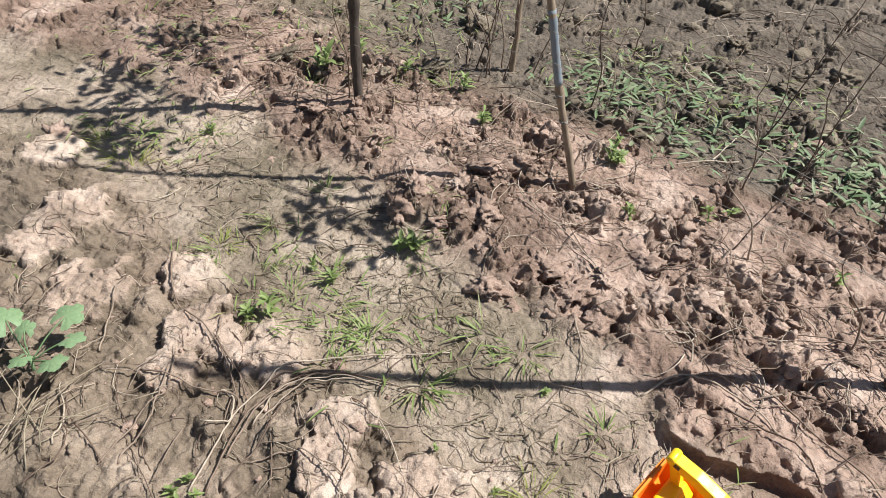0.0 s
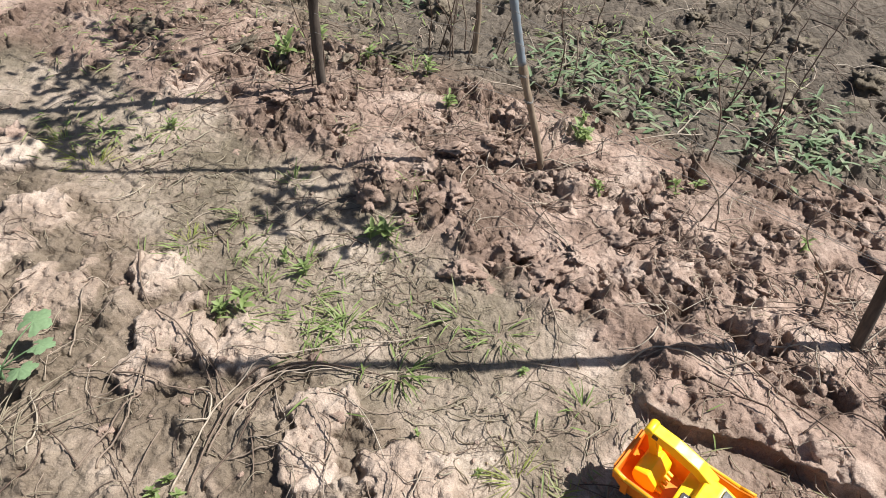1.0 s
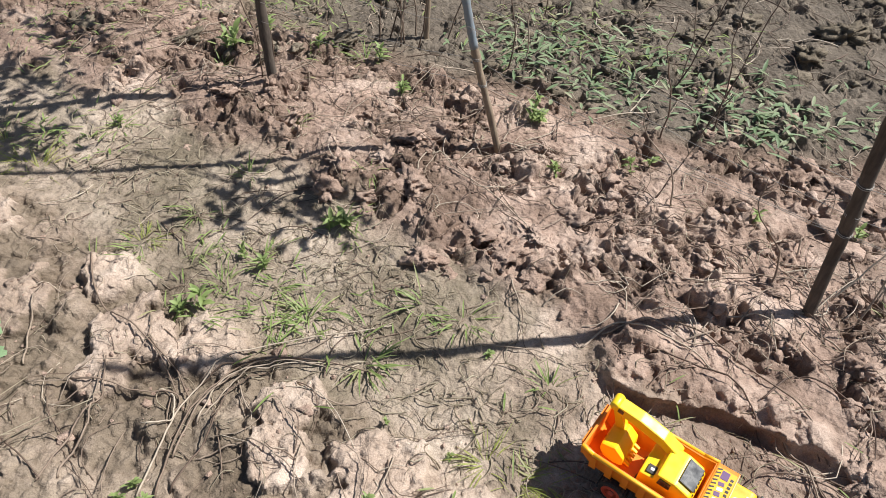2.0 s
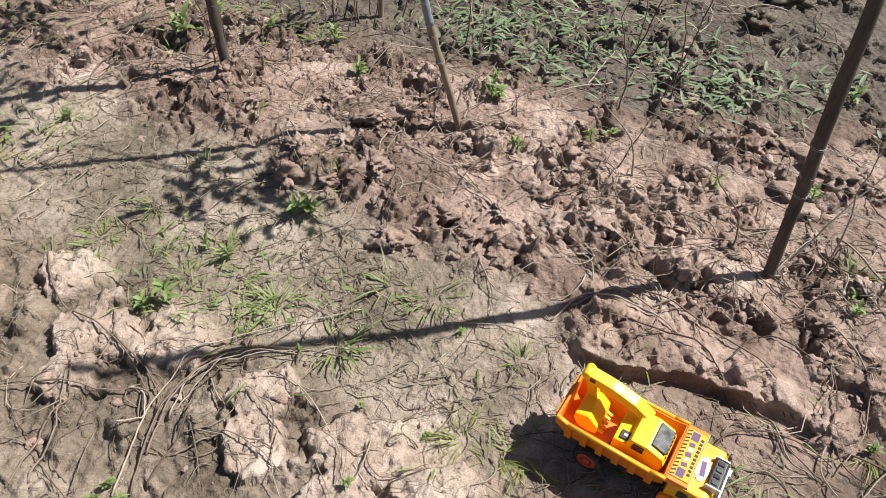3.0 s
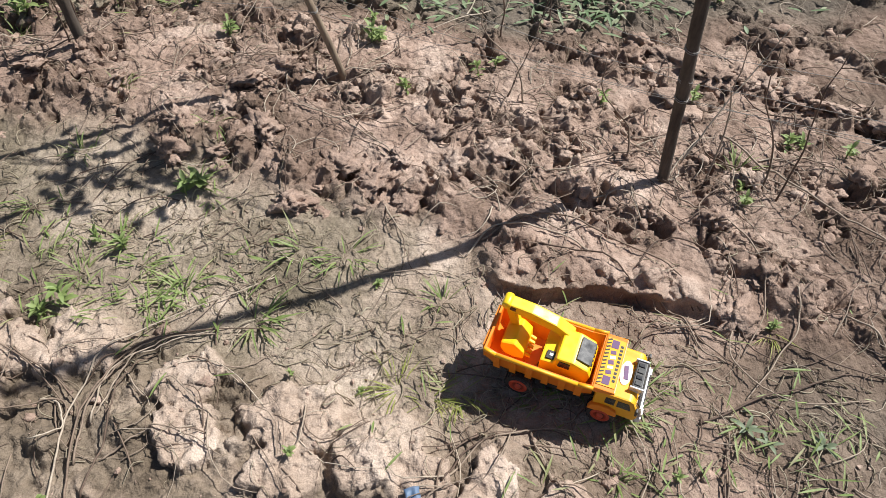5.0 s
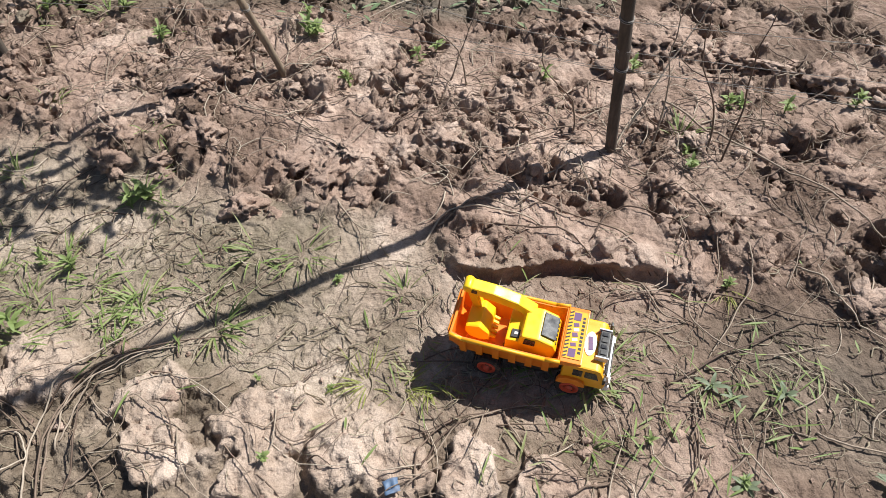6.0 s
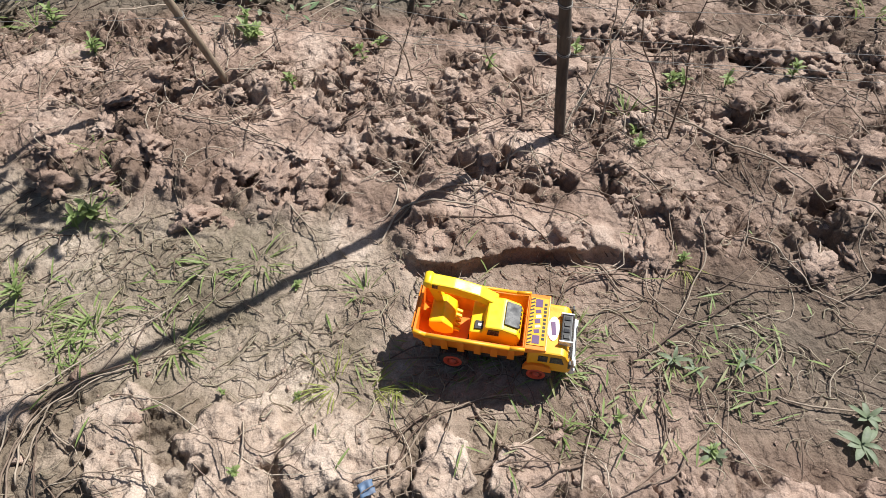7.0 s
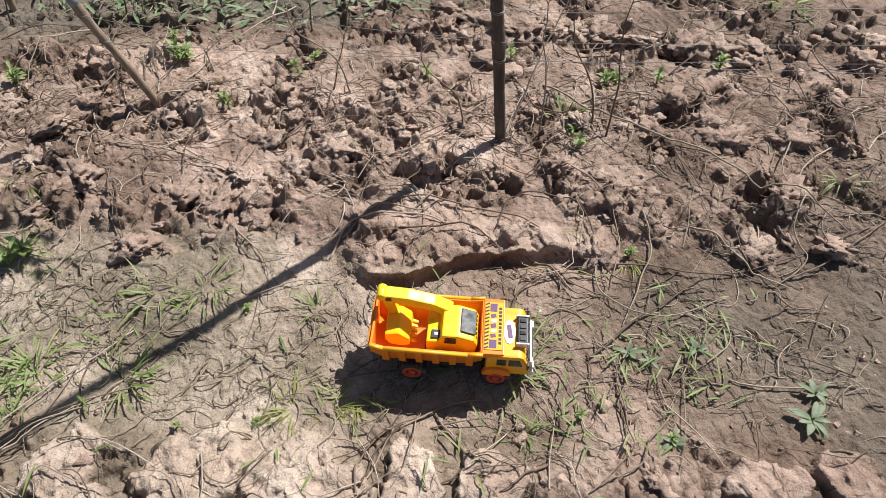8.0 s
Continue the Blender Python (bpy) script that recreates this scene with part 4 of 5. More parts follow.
dry_vine([(0.181, -0.973), (0.185, -1.030), (0.192, -1.071), (0.210, -1.099)], 0.0024, 0.004)
dry_vine([(0.488, -1.058), (0.445, -1.133), (0.419, -1.184), (0.342, -1.201)], 0.0024, 0.006)
dry_vine([(0.452, -1.019), (0.571, -1.002), (0.655, -0.994), (0.749, -0.988)], 0.0026, 0.008)
dry_vine([(0.478, -0.756), (0.513, -0.844), (0.530, -0.898), (0.583, -0.945)], 0.0022, 0.006)
dry_vine([(0.727, -0.821), (0.695, -0.892), (0.626, -0.943), (0.549, -0.998)], 0.0022, 0.008)
dry_vine([(0.639, -1.167), (0.701, -1.220), (0.792, -1.259)], 0.0024, 0.005)
dry_vine([(0.526, -1.156), (0.463, -1.182), (0.403, -1.206), (0.318, -1.205)], 0.0024, 0.008)
dry_vine([(0.873, -1.066), (0.963, -1.079), (1.131, -1.070)], 0.0026, 0.010)
dry_vine([(0.839, -1.076), (0.840, -1.116), (0.886, -1.153)], 0.0022, 0.006)
dry_vine([(0.169, -0.606), (0.223, -0.565), (0.295, -0.577), (0.370, -0.623), (0.397, -0.663)], 0.0028, 0.005)
dry_vine([(0.302, -1.133), (0.238, -1.142), (0.199, -1.140)], 0.0024, 0.005)
dry_vine([(0.799, -0.886), (0.826, -0.965), (0.833, -1.030), (0.868, -1.079)], 0.0026, 0.012)
dry_vine([(1.082, -0.934), (0.962, -0.987), (0.936, -1.052), (0.860, -1.068)], 0.0022, 0.012)
dry_vine([(-0.320, -0.220), (-0.248, -0.226), (-0.183, -0.227), (-0.101, -0.299)], 0.0022, 0.008)
dry_vine([(-0.123, -0.110), (-0.017, -0.199), (0.052, -0.285), (0.091, -0.380)], 0.0020, 0.010)
dry_vine([(0.408, -0.406), (0.509, -0.421), (0.607, -0.424), (0.755, -0.382)], 0.0020, 0.020)
dry_vine([(0.755, -0.286), (0.743, -0.467), (0.859, -0.520), (0.992, -0.537)], 0.0022, 0.012)
dry_vine([(-0.518, -0.746), (-0.438, -0.699), (-0.336, -0.687), (-0.194, -0.699)], 0.0024, 0.012)
dry_vine([(-0.499, -0.822), (-0.470, -0.736), (-0.374, -0.701), (-0.279, -0.681)], 0.0022, 0.016)
dry_vine([(-0.518, -0.889), (-0.496, -0.789), (-0.425, -0.701), (-0.317, -0.680)], 0.0024, 0.016)
dry_vine([(-0.487, -0.816), (-0.448, -0.738), (-0.365, -0.699), (-0.243, -0.710)], 0.0020, 0.020)
dry_vine([(-0.583, -0.765), (-0.549, -0.782), (-0.536, -0.821), (-0.560, -0.848), (-0.580, -0.840)], 0.0022, 0.012)
dry_vine([(-0.453, -0.731), (-0.415, -0.795), (-0.367, -0.785), (-0.303, -0.867)], 0.0022, 0.010)
dry_vine([(-0.170, -0.876), (-0.146, -0.938), (-0.070, -0.914)], 0.0016, 0.006)
dry_vine([(0.012, -1.059), (0.040, -0.995), (0.099, -0.970), (0.192, -0.978)], 0.0022, 0.006)
dry_vine([(-0.821, -0.473), (-0.757, -0.588), (-0.653, -0.653), (-0.594, -0.714), (-0.528, -0.803)], 0.0024, 0.008)
dry_vine([(-0.634, -0.665), (-0.556, -0.737), (-0.516, -0.803), (-0.533, -0.856)], 0.0022, 0.010)
dry_vine([(-0.713, -0.942), (-0.693, -0.851), (-0.669, -0.783), (-0.690, -0.714)], 0.0026, 0.010)
dry_vine([(-0.550, -0.955), (-0.541, -0.870), (-0.516, -0.759), (-0.437, -0.671), (-0.280, -0.617), (-0.197, -0.589)], 0.0024, 0.012)
dry_vine([(-0.525, -0.955), (-0.511, -0.813), (-0.449, -0.708), (-0.366, -0.670)], 0.0024, 0.016)
dry_vine([(-0.506, -0.946), (-0.465, -0.850), (-0.457, -0.764), (-0.400, -0.705)], 0.0022, 0.018)
dry_vine([(-0.477, -0.890), (-0.403, -0.860), (-0.355, -0.880), (-0.294, -0.927)], 0.0022, 0.008)
dry_vine([(0.291, -0.618), (0.367, -0.657), (0.433, -0.718), (0.456, -0.809)], 0.0026, 0.008)
dry_vine([(0.469, -0.768), (0.504, -0.813), (0.514, -0.895), (0.550, -0.924)], 0.0026, 0.008)
dry_vine([(0.355, -0.896), (0.445, -0.845), (0.534, -0.865), (0.585, -0.905)], 0.0022, 0.008)
dry_vine([(-0.684, -0.935), (-0.670, -0.848), (-0.688, -0.740)], 0.0026, 0.008)
dry_vine([(-0.842, -0.725), (-0.868, -0.637), (-0.882, -0.561)], 0.0024, 0.010)
dry_vine([(-0.793, -0.935), (-0.815, -0.874), (-0.853, -0.822)], 0.0024, 0.012)
dry_vine([(-0.711, -0.940), (-0.824, -0.852), (-0.815, -0.815)], 0.0018, 0.012)
dry_vine([(-0.736, -0.762), (-0.621, -0.777), (-0.548, -0.775), (-0.539, -0.821)], 0.0022, 0.010)
dry_vine([(0.204, -0.581), (0.298, -0.549), (0.352, -0.603), (0.411, -0.604)], 0.0024, 0.006)
dry_vine([(-0.731, -0.338), (-0.654, -0.399), (-0.613, -0.372), (-0.552, -0.321)], 0.0016, 0.006)
dry_vine([(-0.037, -0.070), (0.036, -0.203), (0.112, -0.226)], 0.0018, 0.010)


def litter(count, seed, area, length, radius, lift, sides):
    """Many short stems lying about, joined."""
    rng = random.Random(seed)
    bm = bmesh.new()
    lines = []
    while len(lines) < count:
        x, y = area(rng)
        a, l = rng.uniform(0, 2 * math.pi), rng.uniform(*length)
        turn = rng.gauss(0, 0.65)
        pts = [(x, y)]
        for k in range(3):
            x, y = x + math.cos(a) * l / 3, y + math.sin(a) * l / 3
            a += turn
            turn += rng.gauss(0, 0.45)
            pts.append((x, y))
        line = smooth_line([(px, py, 0) for px, py in pts], 8)
        lines.append((line, rng.uniform(*radius), rng.uniform(0, lift)))
    flat = [p for line, _, _ in lines for p in line]
    hs = land(np.array([p.x for p in flat]), np.array([p.y for p in flat]))[0].reshape(-1, 8)
    for (line, r, up), h in zip(lines, hs):
        h = 0.5 * h + 0.5 * np.convolve(np.pad(h, 2, "edge"), np.ones(5) / 5, "valid")
        for k, p in enumerate(line):
            p.z = h[k] + 0.0015 + up * math.sin(math.pi * k / 7)
        tube(bm, line, [r * (1 - 0.08 * k) for k in range(8)], sides, False)
    return bm


def over_field(rng):
    return rng.uniform(-1.9, 1.7), rng.uniform(-1.3, 1.1)


def along_mound(rng):
    x = rng.uniform(-1.4, 1.5)
    return x, -0.62 * x - 0.12 + rng.gauss(0, 0.2)


def red_field(rng):
    x = rng.uniform(0.55, 1.7)
    return x, rng.uniform(-0.25, 0.75) - 0.6 * x


def wet_field(rng):
    return rng.uniform(-0.1, 1.5), rng.uniform(0.2, 1.25)


def near_side(rng):
    x = rng.uniform(-1.2, 0.9)
    return x, -0.95 - 0.35 * x + rng.gauss(0, 0.14)


def on_trail(rng):
    k = rng.randrange(2, len(TRAIL) - 2)
    (ax, ay), (bx2, by2) = TRAIL[k], TRAIL[k + 1]
    u = rng.random()
    return ax + (bx2 - ax) * u + rng.gauss(0, 0.09), ay + (by2 - ay) * u + rng.gauss(0, 0.09)


for count, seed, area, length, radius, lift in ((760, 1, along_mound, (0.04, 0.22), (0.0007, 0.002), 0.02), (200, 2, near_side, (0.04, 0.2), (0.0006, 0.0015), 0.016), (330, 3, over_field, (0.04, 0.22), (0.0007, 0.0018), 0.014), (120, 4, on_trail, (0.03, 0.16), (0.0006, 0.0016), 0.009), (170, 5, wet_field, (0.08, 0.34), (0.0010, 0.0026), 0.04), (160, 6, red_field, (0.06, 0.26), (0.0008, 0.0022), 0.025)):
    thing("dry_stems", litter(count, seed, area, length, radius, lift, 5), STEM, "tangle of thin dry stems and roots on the soil", "dry stems", kind="stuff")
thing("straw_litter", litter(1900, 9, over_field, (0.015, 0.07), (0.0006, 0.0013), 0.012, 3), STRAW, "short pale straw bits scattered over the soil", "straw", kind="stuff")
thing("straw_litter", litter(950, 10, on_trail, (0.015, 0.065), (0.0008, 0.0020), 0.010, 3), STRAW, "short pale straw bits trodden into the track", "straw", kind="stuff")

# pale dry straws standing beside the lobed plant
bunch = tagged(new("dry_straw_bunch"), "bunch of pale dry straws leaning near the lobed plant", "straw")
rr = random.Random(77)
for k in range(16):
    x, y = -0.88 + rr.gauss(0, 0.035), -0.95 + rr.gauss(0, 0.03)
    a = rr.uniform(0.3, 2.6)
    l = rr.uniform(0.08, 0.2)
    z = land_z(x, y)
    bm = bmesh.new()
    tube(bm, smooth_line([(x, y, z - 0.004), (x + 0.4 * l * math.cos(a), y + 0.4 * l * math.sin(a), z + 0.03), (x + l * math.cos(a), y + l * math.sin(a), z + rr.uniform(0.01, 0.06))], 7), [0.001] * 7, 5)
    part("straw", bm, STRAW, bunch, "", True)

# trodden long leaves beyond the fence
def leaf_cover(count, seed, centres, mat, length, width):
    rng = random.Random(seed)
    bm = bmesh.new()
    spots = []
    for k in range(count):
        cx, cy, sx, sy = centres[rng.randrange(len(centres))]
        spots.append((cx + rng.gauss(0, sx * 1.35), cy + rng.gauss(0, sy * 1.35)))
    hs = land(np.array([p[0] for p in spots]), np.array([p[1] for p in spots]))[0]
    for (x, y), h in zip(spots, hs):
        leaf(bm, (x, y, h + rng.uniform(0.001, 0.015)), rng.uniform(0, 6.28), rng.uniform(*length), rng.uniform(*width), rng.uniform(-0.1, 0.5), rng.uniform(0.0, 0.7), 4)
    return bm


COVER = [(0.52, 0.38, 0.09, 0.08), (0.70, 0.28, 0.08, 0.07), (0.64, 0.17, 0.07, 0.04), (0.18, 0.40, 0.08, 0.06), (0.30, 0.30, 0.07, 0.05), (0.80, 0.17, 0.07, 0.06), (0.16, 0.62, 0.09, 0.06), (0.05, 0.5, 0.06, 0.05), (1.15, 0.2, 0.12, 0.1), (-0.5, 0.95, 0.12, 0.08), (0.40, 0.55, 0.1, 0.08)]
thing("trodden_leaves", leaf_cover(760, 21, COVER, TRAMPLED, (0.025, 0.06), (0.006, 0.012)), TRAMPLED, "patch of trodden long grey-green leaves on wet mud", "leaf patch", kind="stuff")
thing("grass_cover", leaf_cover(650, 22, [(-0.48, 0.93, 0.14, 0.07), (-0.65, 0.55, 0.1, 0.1), (-1.15, -0.05, 0.08, 0.05), (-1.3, 0.4, 0.12, 0.1), (-1.0, 0.7, 0.2, 0.1), (0.1, 0.7, 0.12, 0.1), (0.45, 0.5, 0.15, 0.1)], GRASS, (0.02, 0.05), (0.003, 0.006)), GRASS, "thin green grass on the far soil", "grass", kind="stuff")
LOW = [(-0.38, -0.57, 0.06, 0.03), (-0.62, -0.42, 0.06, 0.04), (-0.5, -0.5, 0.08, 0.05), (0.06, -0.88, 0.06, 0.03), (0.3, -1.07, 0.06, 0.03), (0.55, -1.07, 0.07, 0.04), (0.3, -0.9, 0.1, 0.06), (-0.45, -0.58, 0.06, 0.05), (0.4, -1.0, 0.14, 0.07), (0.62, -1.1, 0.08, 0.06), (-0.35, -0.6, 0.08, 0.05)]
thing("low_grass", leaf_cover(300, 23, LOW, GRASS, (0.02, 0.06), (0.0022, 0.0042)), GRASS, "flattened green grass blades on the track", "grass", kind="stuff")

# standing dry twigs and vine stems by the fence
TWIGS = [(-0.30, 0.56, 0.02, 0.03, 0.42), (-0.25, 0.55, -0.06, 0.02, 0.36), (-0.33, 0.52, 0.10, 0.0, 0.4), (-0.16, 0.52, 0.12, 0.02, 0.4), (-0.45, 0.48, -0.05, 0.02, 0.3), (0.42, 0.08, -0.03, 0.02, 0.32), (0.55, 0.14, 0.12, 0.08, 0.40),
         (0.56, 0.12, 0.02, 0.10, 0.34), (0.70, -0.52, 0.05, 0.08, 0.30), (0.80, -0.58, -0.04, 0.08, 0.30), (0.82, -0.60, 0.05, 0.06, 0.32), (0.56, -0.44, -0.08, 0.05, 0.24), (0.66, -0.47, 0.2, 0.08, 0.26),
         (-0.62, 0.27, -0.03, 0.02, 0.34), (-0.65, 0.24, -0.02, 0.01, 0.33), (0.15, 0.75, 0.02, 0.02, 0.3), (0.36, -0.18, 0.12, 0.05, 0.26), (0.40, -0.20, -0.10, 0.06, 0.24), (0.06, 0.36, 0.03, 0.01, 0.3),
         (-0.36, 0.50, 0.0, 0.0, 0.36), (-0.29, 0.47, -0.03, 0.02, 0.38), (-0.24, 0.46, 0.05, 0.0, 0.34), (-0.31, 0.44, 0.07, 0.03, 0.30), (0.03, 0.37, 0.0, 0.03, 0.34), (0.50, 0.33, 0.14, 0.08, 0.42), (0.52, 0.36, 0.02, 0.1, 0.36), (-0.28, 0.49, -0.09, 0.0, 0.32)]
for k, (x, y, dx, dy, h) in enumerate(TWIGS):
    bm = bmesh.new()
    z = land_z(x, y)
    pts = [(x, y, z - 0.01), (x + dx * 0.3 + 0.01, y + dy * 0.4, z + h * 0.35), (x + dx * 0.8 - 0.012, y + dy * 0.8, z + h * 0.7), (x + dx, y + dy, z + h)]
    line = smooth_line(pts, 16)
    for i, p in enumerate(line):
        p.x += 0.006 * noise.noise((i * 0.5, k, 1.0))
    tube(bm, line, [0.0022 * (1.1 - 0.045 * i) for i in range(16)], 6)
    for i in (6, 10, 13):
        a = k * 1.7 + i
        p = line[i]
        tube(bm, [p, p + Vector((0.02 * math.cos(a), 0.02 * math.sin(a), 0.014)), p + Vector((0.045 * math.cos(a + 0.4), 0.045 * math.sin(a + 0.4), 0.018))], [0.0012, 0.001, 0.0006], 5)
    thing("dry_twig", bm, STEM, "thin dry vine twig standing by the wire fence", "twig", "dry twigs by the fence")

# leafy vines on the top wire, which shade the track
for k, (x, y, z, sx, n) in enumerate(((0.06, -0.05, 0.86, 0.06, 42), (0.218, -0.112, 0.86, 0.05, 26), (-0.53, 0.13, 0.95, 0.09, 90), (-0.60, 0.36, 0.95, 0.10, 80), (-0.60, 0.62, 0.95, 0.10, 60))):
    rr = random.Random(400 + k)
    bm = bmesh.new()
    tube(bm, smooth_line([(-0.3, 0.13, 0.06), (-0.1, 0.05, 0.02), (0.1, -0.05, 0.05), (0.3, -0.17, 0.06)], 12), [0.003] * 12, 6)
    vine = tagged(new("climbing_vine", mesh_of("climbing_vine", bm, STEM)), "leafy climbing vine hanging on the top fence wire", "climbing vine", "leafy vines on the wire")
    vine.location = (x, y, z - 0.03)
    bm = bmesh.new()
    for i in range(n):
        px = rr.gauss(0, sx)
        leaf(bm, (px, -0.45 * px + rr.gauss(0, 0.05), 0.03 + rr.gauss(0, 0.04)), rr.uniform(0, 6.28), rr.uniform(0.03, 0.06), rr.uniform(0.015, 0.03), rr.uniform(-0.6, 0.6), 0.6, 4)
    part("foliage", bm, WEED, vine, "green leaves", True)


# ---------------------------------------------------------------- loose clods and crumbs
def clod_mesh(seed, fine=3):
    bm = bmesh.new()
    bmesh.ops.create_icosphere(bm, subdivisions=fine, radius=1.0)
    o = Vector((seed * 3.7, seed * 1.3, seed * 7.1))
    flat = 0.45 + 0.2 * math.sin(seed)
    for v in bm.verts:
        n = v.co.normalized()
        r = 0.95 + 0.55 * noise.noise(n * 1.3 + o) + 0.5 * noise.noise(n * 2.6 + o) - 0.55 * abs(noise.noise(n * 4.2 + o)) + 0.26 * noise.noise(n * 8 + o) - 0.2 * abs(noise.noise(n * 15 + o))
        v.co = n * r
        v.co.z *= 0.72
        v.co.x += 0.3 * v.co.z * math.sin(seed * 2.1)
        v.co.z = min(v.co.z, flat + 0.35 * (v.co.z - flat))
    return mesh_of("soil_clod", bm, CLOD)


CLODS = [clod_mesh(k + 1) for k in range(12)]
LARGE = [clod_mesh(k + 41, 4) for k in range(9)]
# clods along the bank, in the field beyond the fence and on its far side: x, y, radius
BANK_CLODS = [(0.286, -0.358, 0.046), (0.378, -0.428, 0.050), (0.904, -0.641, 0.040), (1.018, -0.746, 0.048), (1.145, -0.817, 0.040), (0.718, -0.694, 0.026), (1.009, -0.929, 0.045),
              (0.863, -0.995, 0.044), (1.004, -1.059, 0.045), (-0.196, -0.184, 0.044), (-0.266, -0.085, 0.038), (0.022, -0.377, 0.040), (-0.148, -0.398, 0.040), (0.209, -0.446, 0.042),
              (0.551, -0.582, 0.030), (0.66, -0.635, 0.036), (0.605, -0.851, 0.045), (0.174, -0.255, 0.038), (0.42, -1.252, 0.033), (0.194, -0.364, 0.030), (-0.048, -0.315, 0.038), (0.035, -0.425, 0.036),
              (-0.391, -0.204, 0.038), (-0.368, -0.115, 0.036), (0.558, -0.424, 0.036), (0.46, -0.37, 0.036), (0.09, -0.33, 0.034)]
FIELD_CLODS = [(0.998, -0.248, 0.060), (0.892, -0.203, 0.052), (0.806, -0.100, 0.048), (1.198, -0.441, 0.045), (1.037, -0.673, 0.030), (1.290, -0.557, 0.044), (1.618, -0.633, 0.058),
               (-0.334, 0.109, 0.044), (-0.218, -0.003, 0.048), (-0.135, 0.033, 0.042), (-0.517, 0.057, 0.033), (-0.727, 0.165, 0.045), (1.07, -0.33, 0.042), (0.72, -0.06, 0.036), (0.945, -0.215, 0.05), (1.04, -0.285, 0.052), (0.85, -0.15, 0.045),
               (1.13, -0.37, 0.05), (1.26, -0.48, 0.052), (1.36, -0.52, 0.055), (1.46, -0.56, 0.055), (1.52, -0.70, 0.05), (0.76, -0.02, 0.045)]
FAR_CLODS = [(-0.363, 0.829, 0.05), (0.502, 0.888, 0.055), (0.816, 0.773, 0.06), (0.625, 0.651, 0.05), (0.287, 0.635, 0.035), (-0.465, 0.474, 0.05), (-0.92, 0.429, 0.05), (-1.27, 0.495, 0.06), (-1.337, -0.101, 0.04), (0.95, 0.55, 0.06), (1.1, 0.7, 0.08)]
rr = random.Random(31)
spots = BANK_CLODS + FIELD_CLODS + FAR_CLODS
while len(spots) < 280:
    x, y = along_mound(rr)
    if smooth_patch(np.array([x]), np.array([y]))[0] > 0.6:
        continue
    spots.append((x, y, 0.009 + 0.02 * rr.random() ** 2.2))
heights = land(np.array([p[0] for p in spots]), np.array([p[1] for p in spots]))[0]
for k, ((x, y, r), h) in enumerate(zip(spots, heights)):
    ob = new("soil_clod", LARGE[k % 9] if r > 0.029 else CLODS[k % 12])
    ob.matrix_world = pose(x, y, h - r * 0.25, rr.uniform(-25, 25), rr.uniform(-25, 25), rr.uniform(0, 360)) @ Matrix.Diagonal((r * rr.uniform(0.85, 1.25), r * rr.uniform(0.75, 1.1), r * rr.uniform(0.75, 1.0), 1))
    if r > 0.029:
        ob.location.z += 0.3 * r
    if y > 0.25:
        ob.material_slots[0].link = "OBJECT"
        ob.material_slots[0].material = WET_CLOD
        tagged(ob, "dark wet clod of soil in the mud beyond the fence", "soil clod", "wet clods in the mud")
        continue
    tagged(ob, "large rough clod of dry reddish soil in the bank" if r > 0.029 else "small crumbly clod of reddish soil in the bank", "soil clod", "loose soil clods")

# smaller clods heaped between them, past counting
SHAPES = []
for k in range(8):
    small = clod_mesh(k + 71, 2)
    co = np.empty(len(small.vertices) * 3)
    small.vertices.foreach_get("co", co)
    SHAPES.append(co.reshape(-1, 3))
    tris = np.array([f.vertices[:] for f in small.polygons])
    bpy.data.meshes.remove(small)


def heaped(spots, seed, low, high, mat, label):
    """Many clods of radius low to high at the broken spots, as one mesh."""
    smooth = smooth_patch(np.array([p[0] for p in spots]), np.array([p[1] for p in spots]))
    spots = [p for p, q in zip(spots, smooth) if q < 0.55]
    heights = land(np.array([p[0] for p in spots]), np.array([p[1] for p in spots]))[0]
    nr = np.random.RandomState(seed)
    pts, faces = [], []
    for k, ((x, y), h) in enumerate(zip(spots, heights)):
        r = low + (high - low) * nr.rand() ** 2.5
        a = nr.rand() * 6.283
        turn = np.array([[math.cos(a), -math.sin(a), 0], [math.sin(a), math.cos(a), 0], [0, 0, 1]])
        w = (SHAPES[k % 8] * r * (0.8 + 0.45 * nr.rand(3))) @ turn.T
        pts.append(w + np.array([x, y, h - 0.05 * r]))
        faces.append(tris + k * len(w))
    me = bpy.data.meshes.new("small_clods")
    me.from_pydata(np.concatenate(pts), [], np.concatenate(faces).tolist())
    me.shade_smooth()
    me.materials.append(mat)
    tagged(new("small_clods", me), label, "soil clods", kind="stuff")


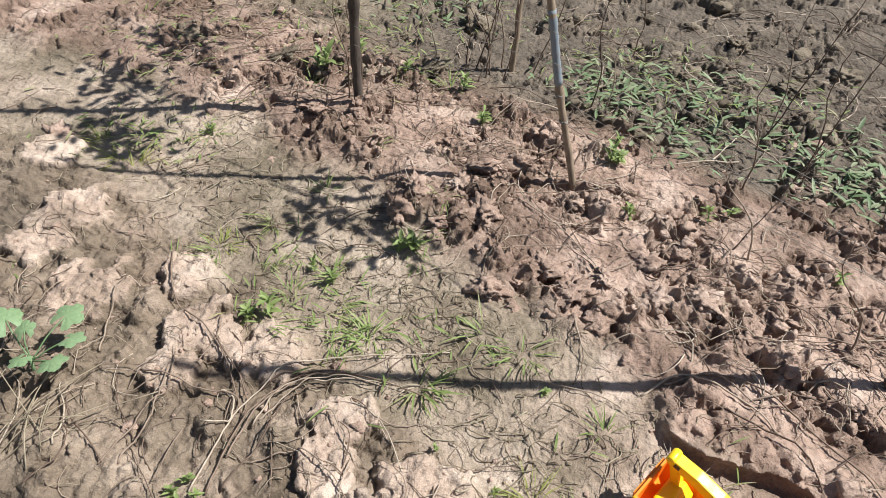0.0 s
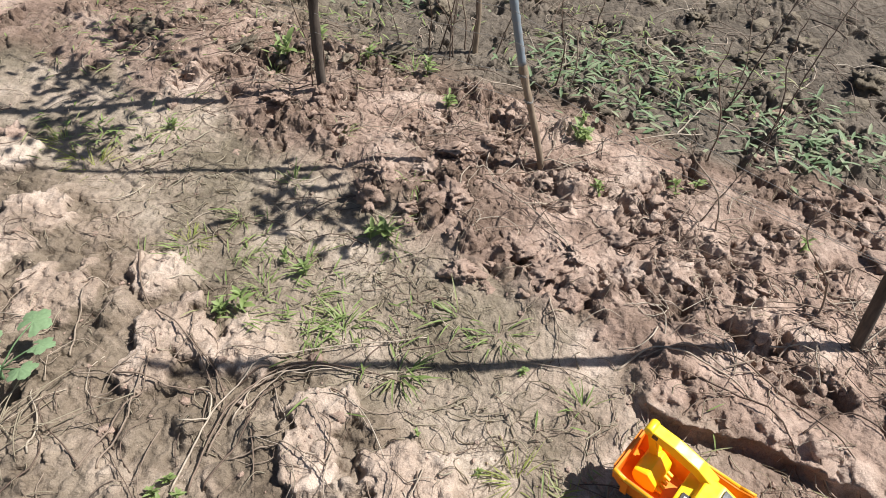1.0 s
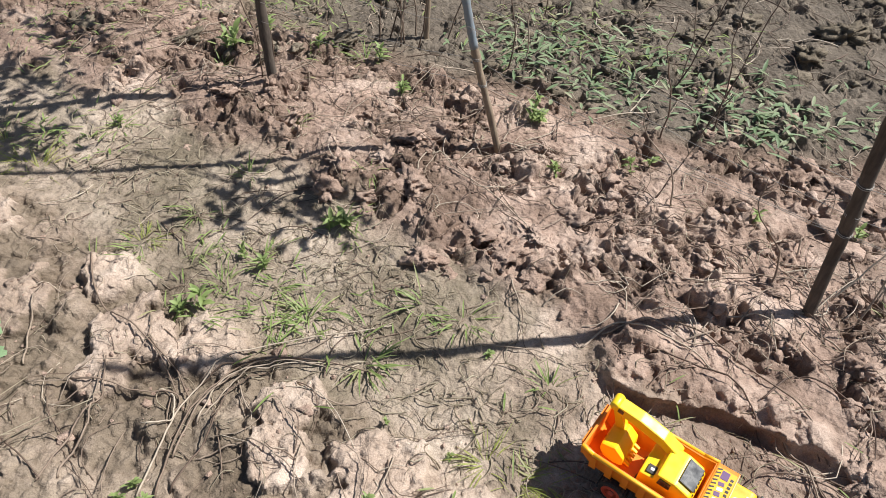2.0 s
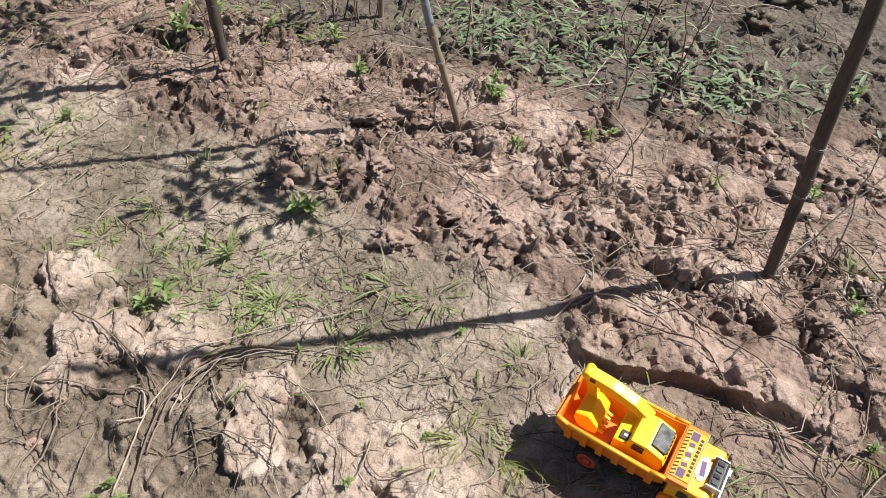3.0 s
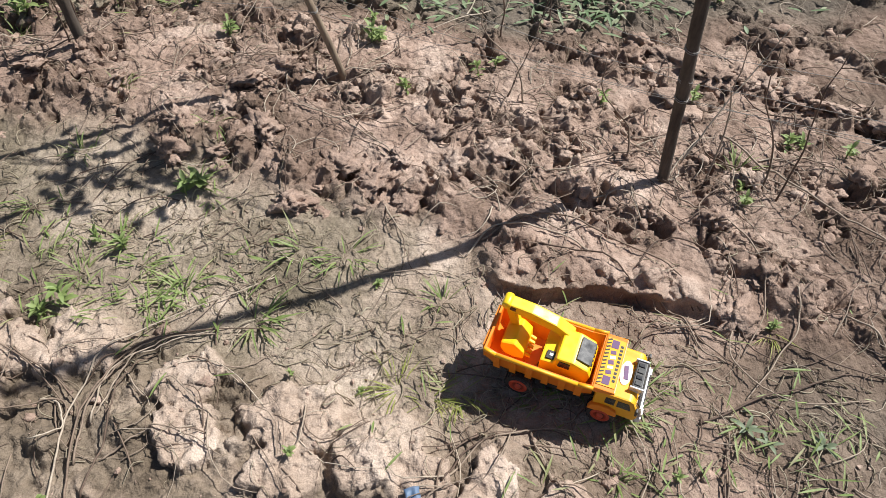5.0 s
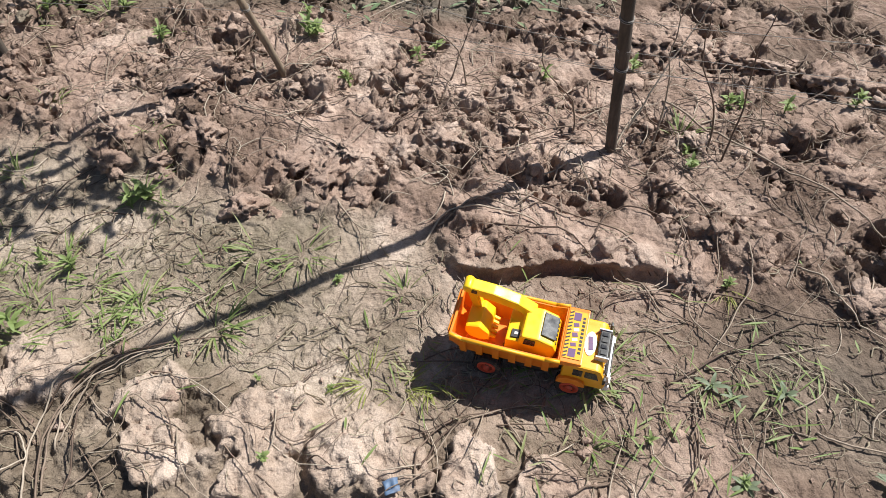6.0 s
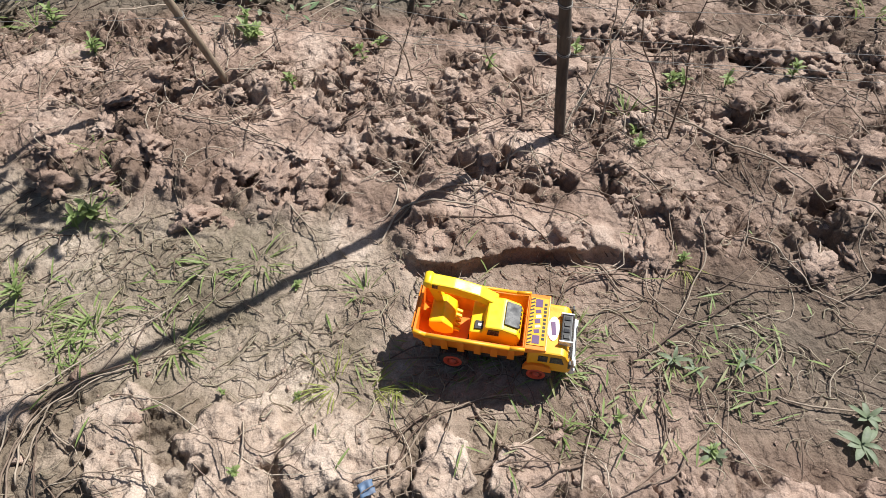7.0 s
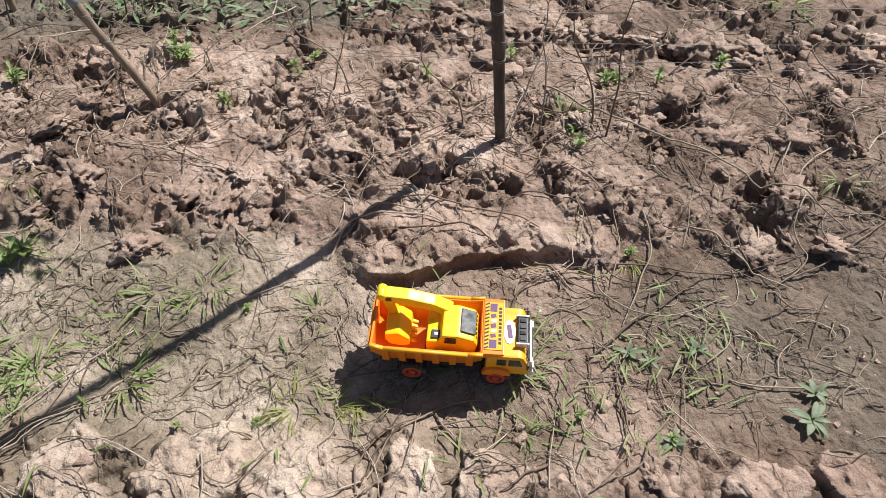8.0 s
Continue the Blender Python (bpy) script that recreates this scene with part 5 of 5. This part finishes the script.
rr = random.Random(33)
spots = []
while len(spots) < 1700:
    x, y = along_mound(rr)
    if to_line(np.array([x]), np.array([y]), TRAIL)[1][0] > 0.17:
        spots.append((x, y))
spots += [near_side(rr) for k in range(110)]
heaped(spots, 9, 0.004, 0.017, CLOD, "small rough crumbling clods heaped along the bank")
heaped([red_field(rr) for k in range(600)], 10, 0.006, 0.034, CLOD, "rough reddish clods strewn over the ploughed soil")
heaped([wet_field(rr) for k in range(520)], 11, 0.007, 0.036, WET_CLOD, "dark wet clods strewn over the mud beyond the fence")

rr = random.Random(32)
spots = []
for area, count in ((along_mound, 3600), (near_side, 450), (over_field, 700), (on_trail, 150)):
    spots += [area(rr) for k in range(count)]
heights = land(np.array([p[0] for p in spots]), np.array([p[1] for p in spots]))[0]
ico = bmesh.new()
bmesh.ops.create_icosphere(ico, subdivisions=1, radius=1.0)
unit = np.array([v.co[:] for v in ico.verts])
tris = np.array([[v.index for v in f.verts] for f in ico.faces])
ico.free()
nr = np.random.RandomState(7)
pts, faces = [], []
for k, ((x, y), h) in enumerate(zip(spots, heights)):
    r = 0.0011 + 0.0045 * nr.rand() ** 4
    w = unit * (r * (0.45 + 1.0 * nr.rand(len(unit), 1))) * np.array([1, 1, 0.75])
    pts.append(w + np.array([x, y, h + r * 0.25]))
    faces.append(tris + k * len(unit))
me = bpy.data.meshes.new("soil_crumbs")
me.from_pydata(np.concatenate(pts).tolist(), [], np.concatenate(faces).tolist())
me.materials.append(CLOD)
tagged(new("soil_crumbs", me), "fine crumbs of reddish soil scattered over the field", "soil crumbs", kind="stuff")

# scraps
bm = bmesh.new()
bmesh.ops.create_grid(bm, x_segments=8, y_segments=8, size=0.011)
for v in bm.verts:
    v.co.z = 0.005 * noise.noise(v.co * 130) + 0.004
    v.co.x *= 1 + 0.4 * noise.noise(v.co * 90)
bmesh.ops.solidify(bm, geom=bm.faces, thickness=0.0006)
scrap = thing("plastic_scrap", bm, BLUE, "crumpled blue plastic scrap lying between crust plates", "litter")
scrap.location = (-0.02, -1.05, land_z(-0.02, -1.05) + 0.003)
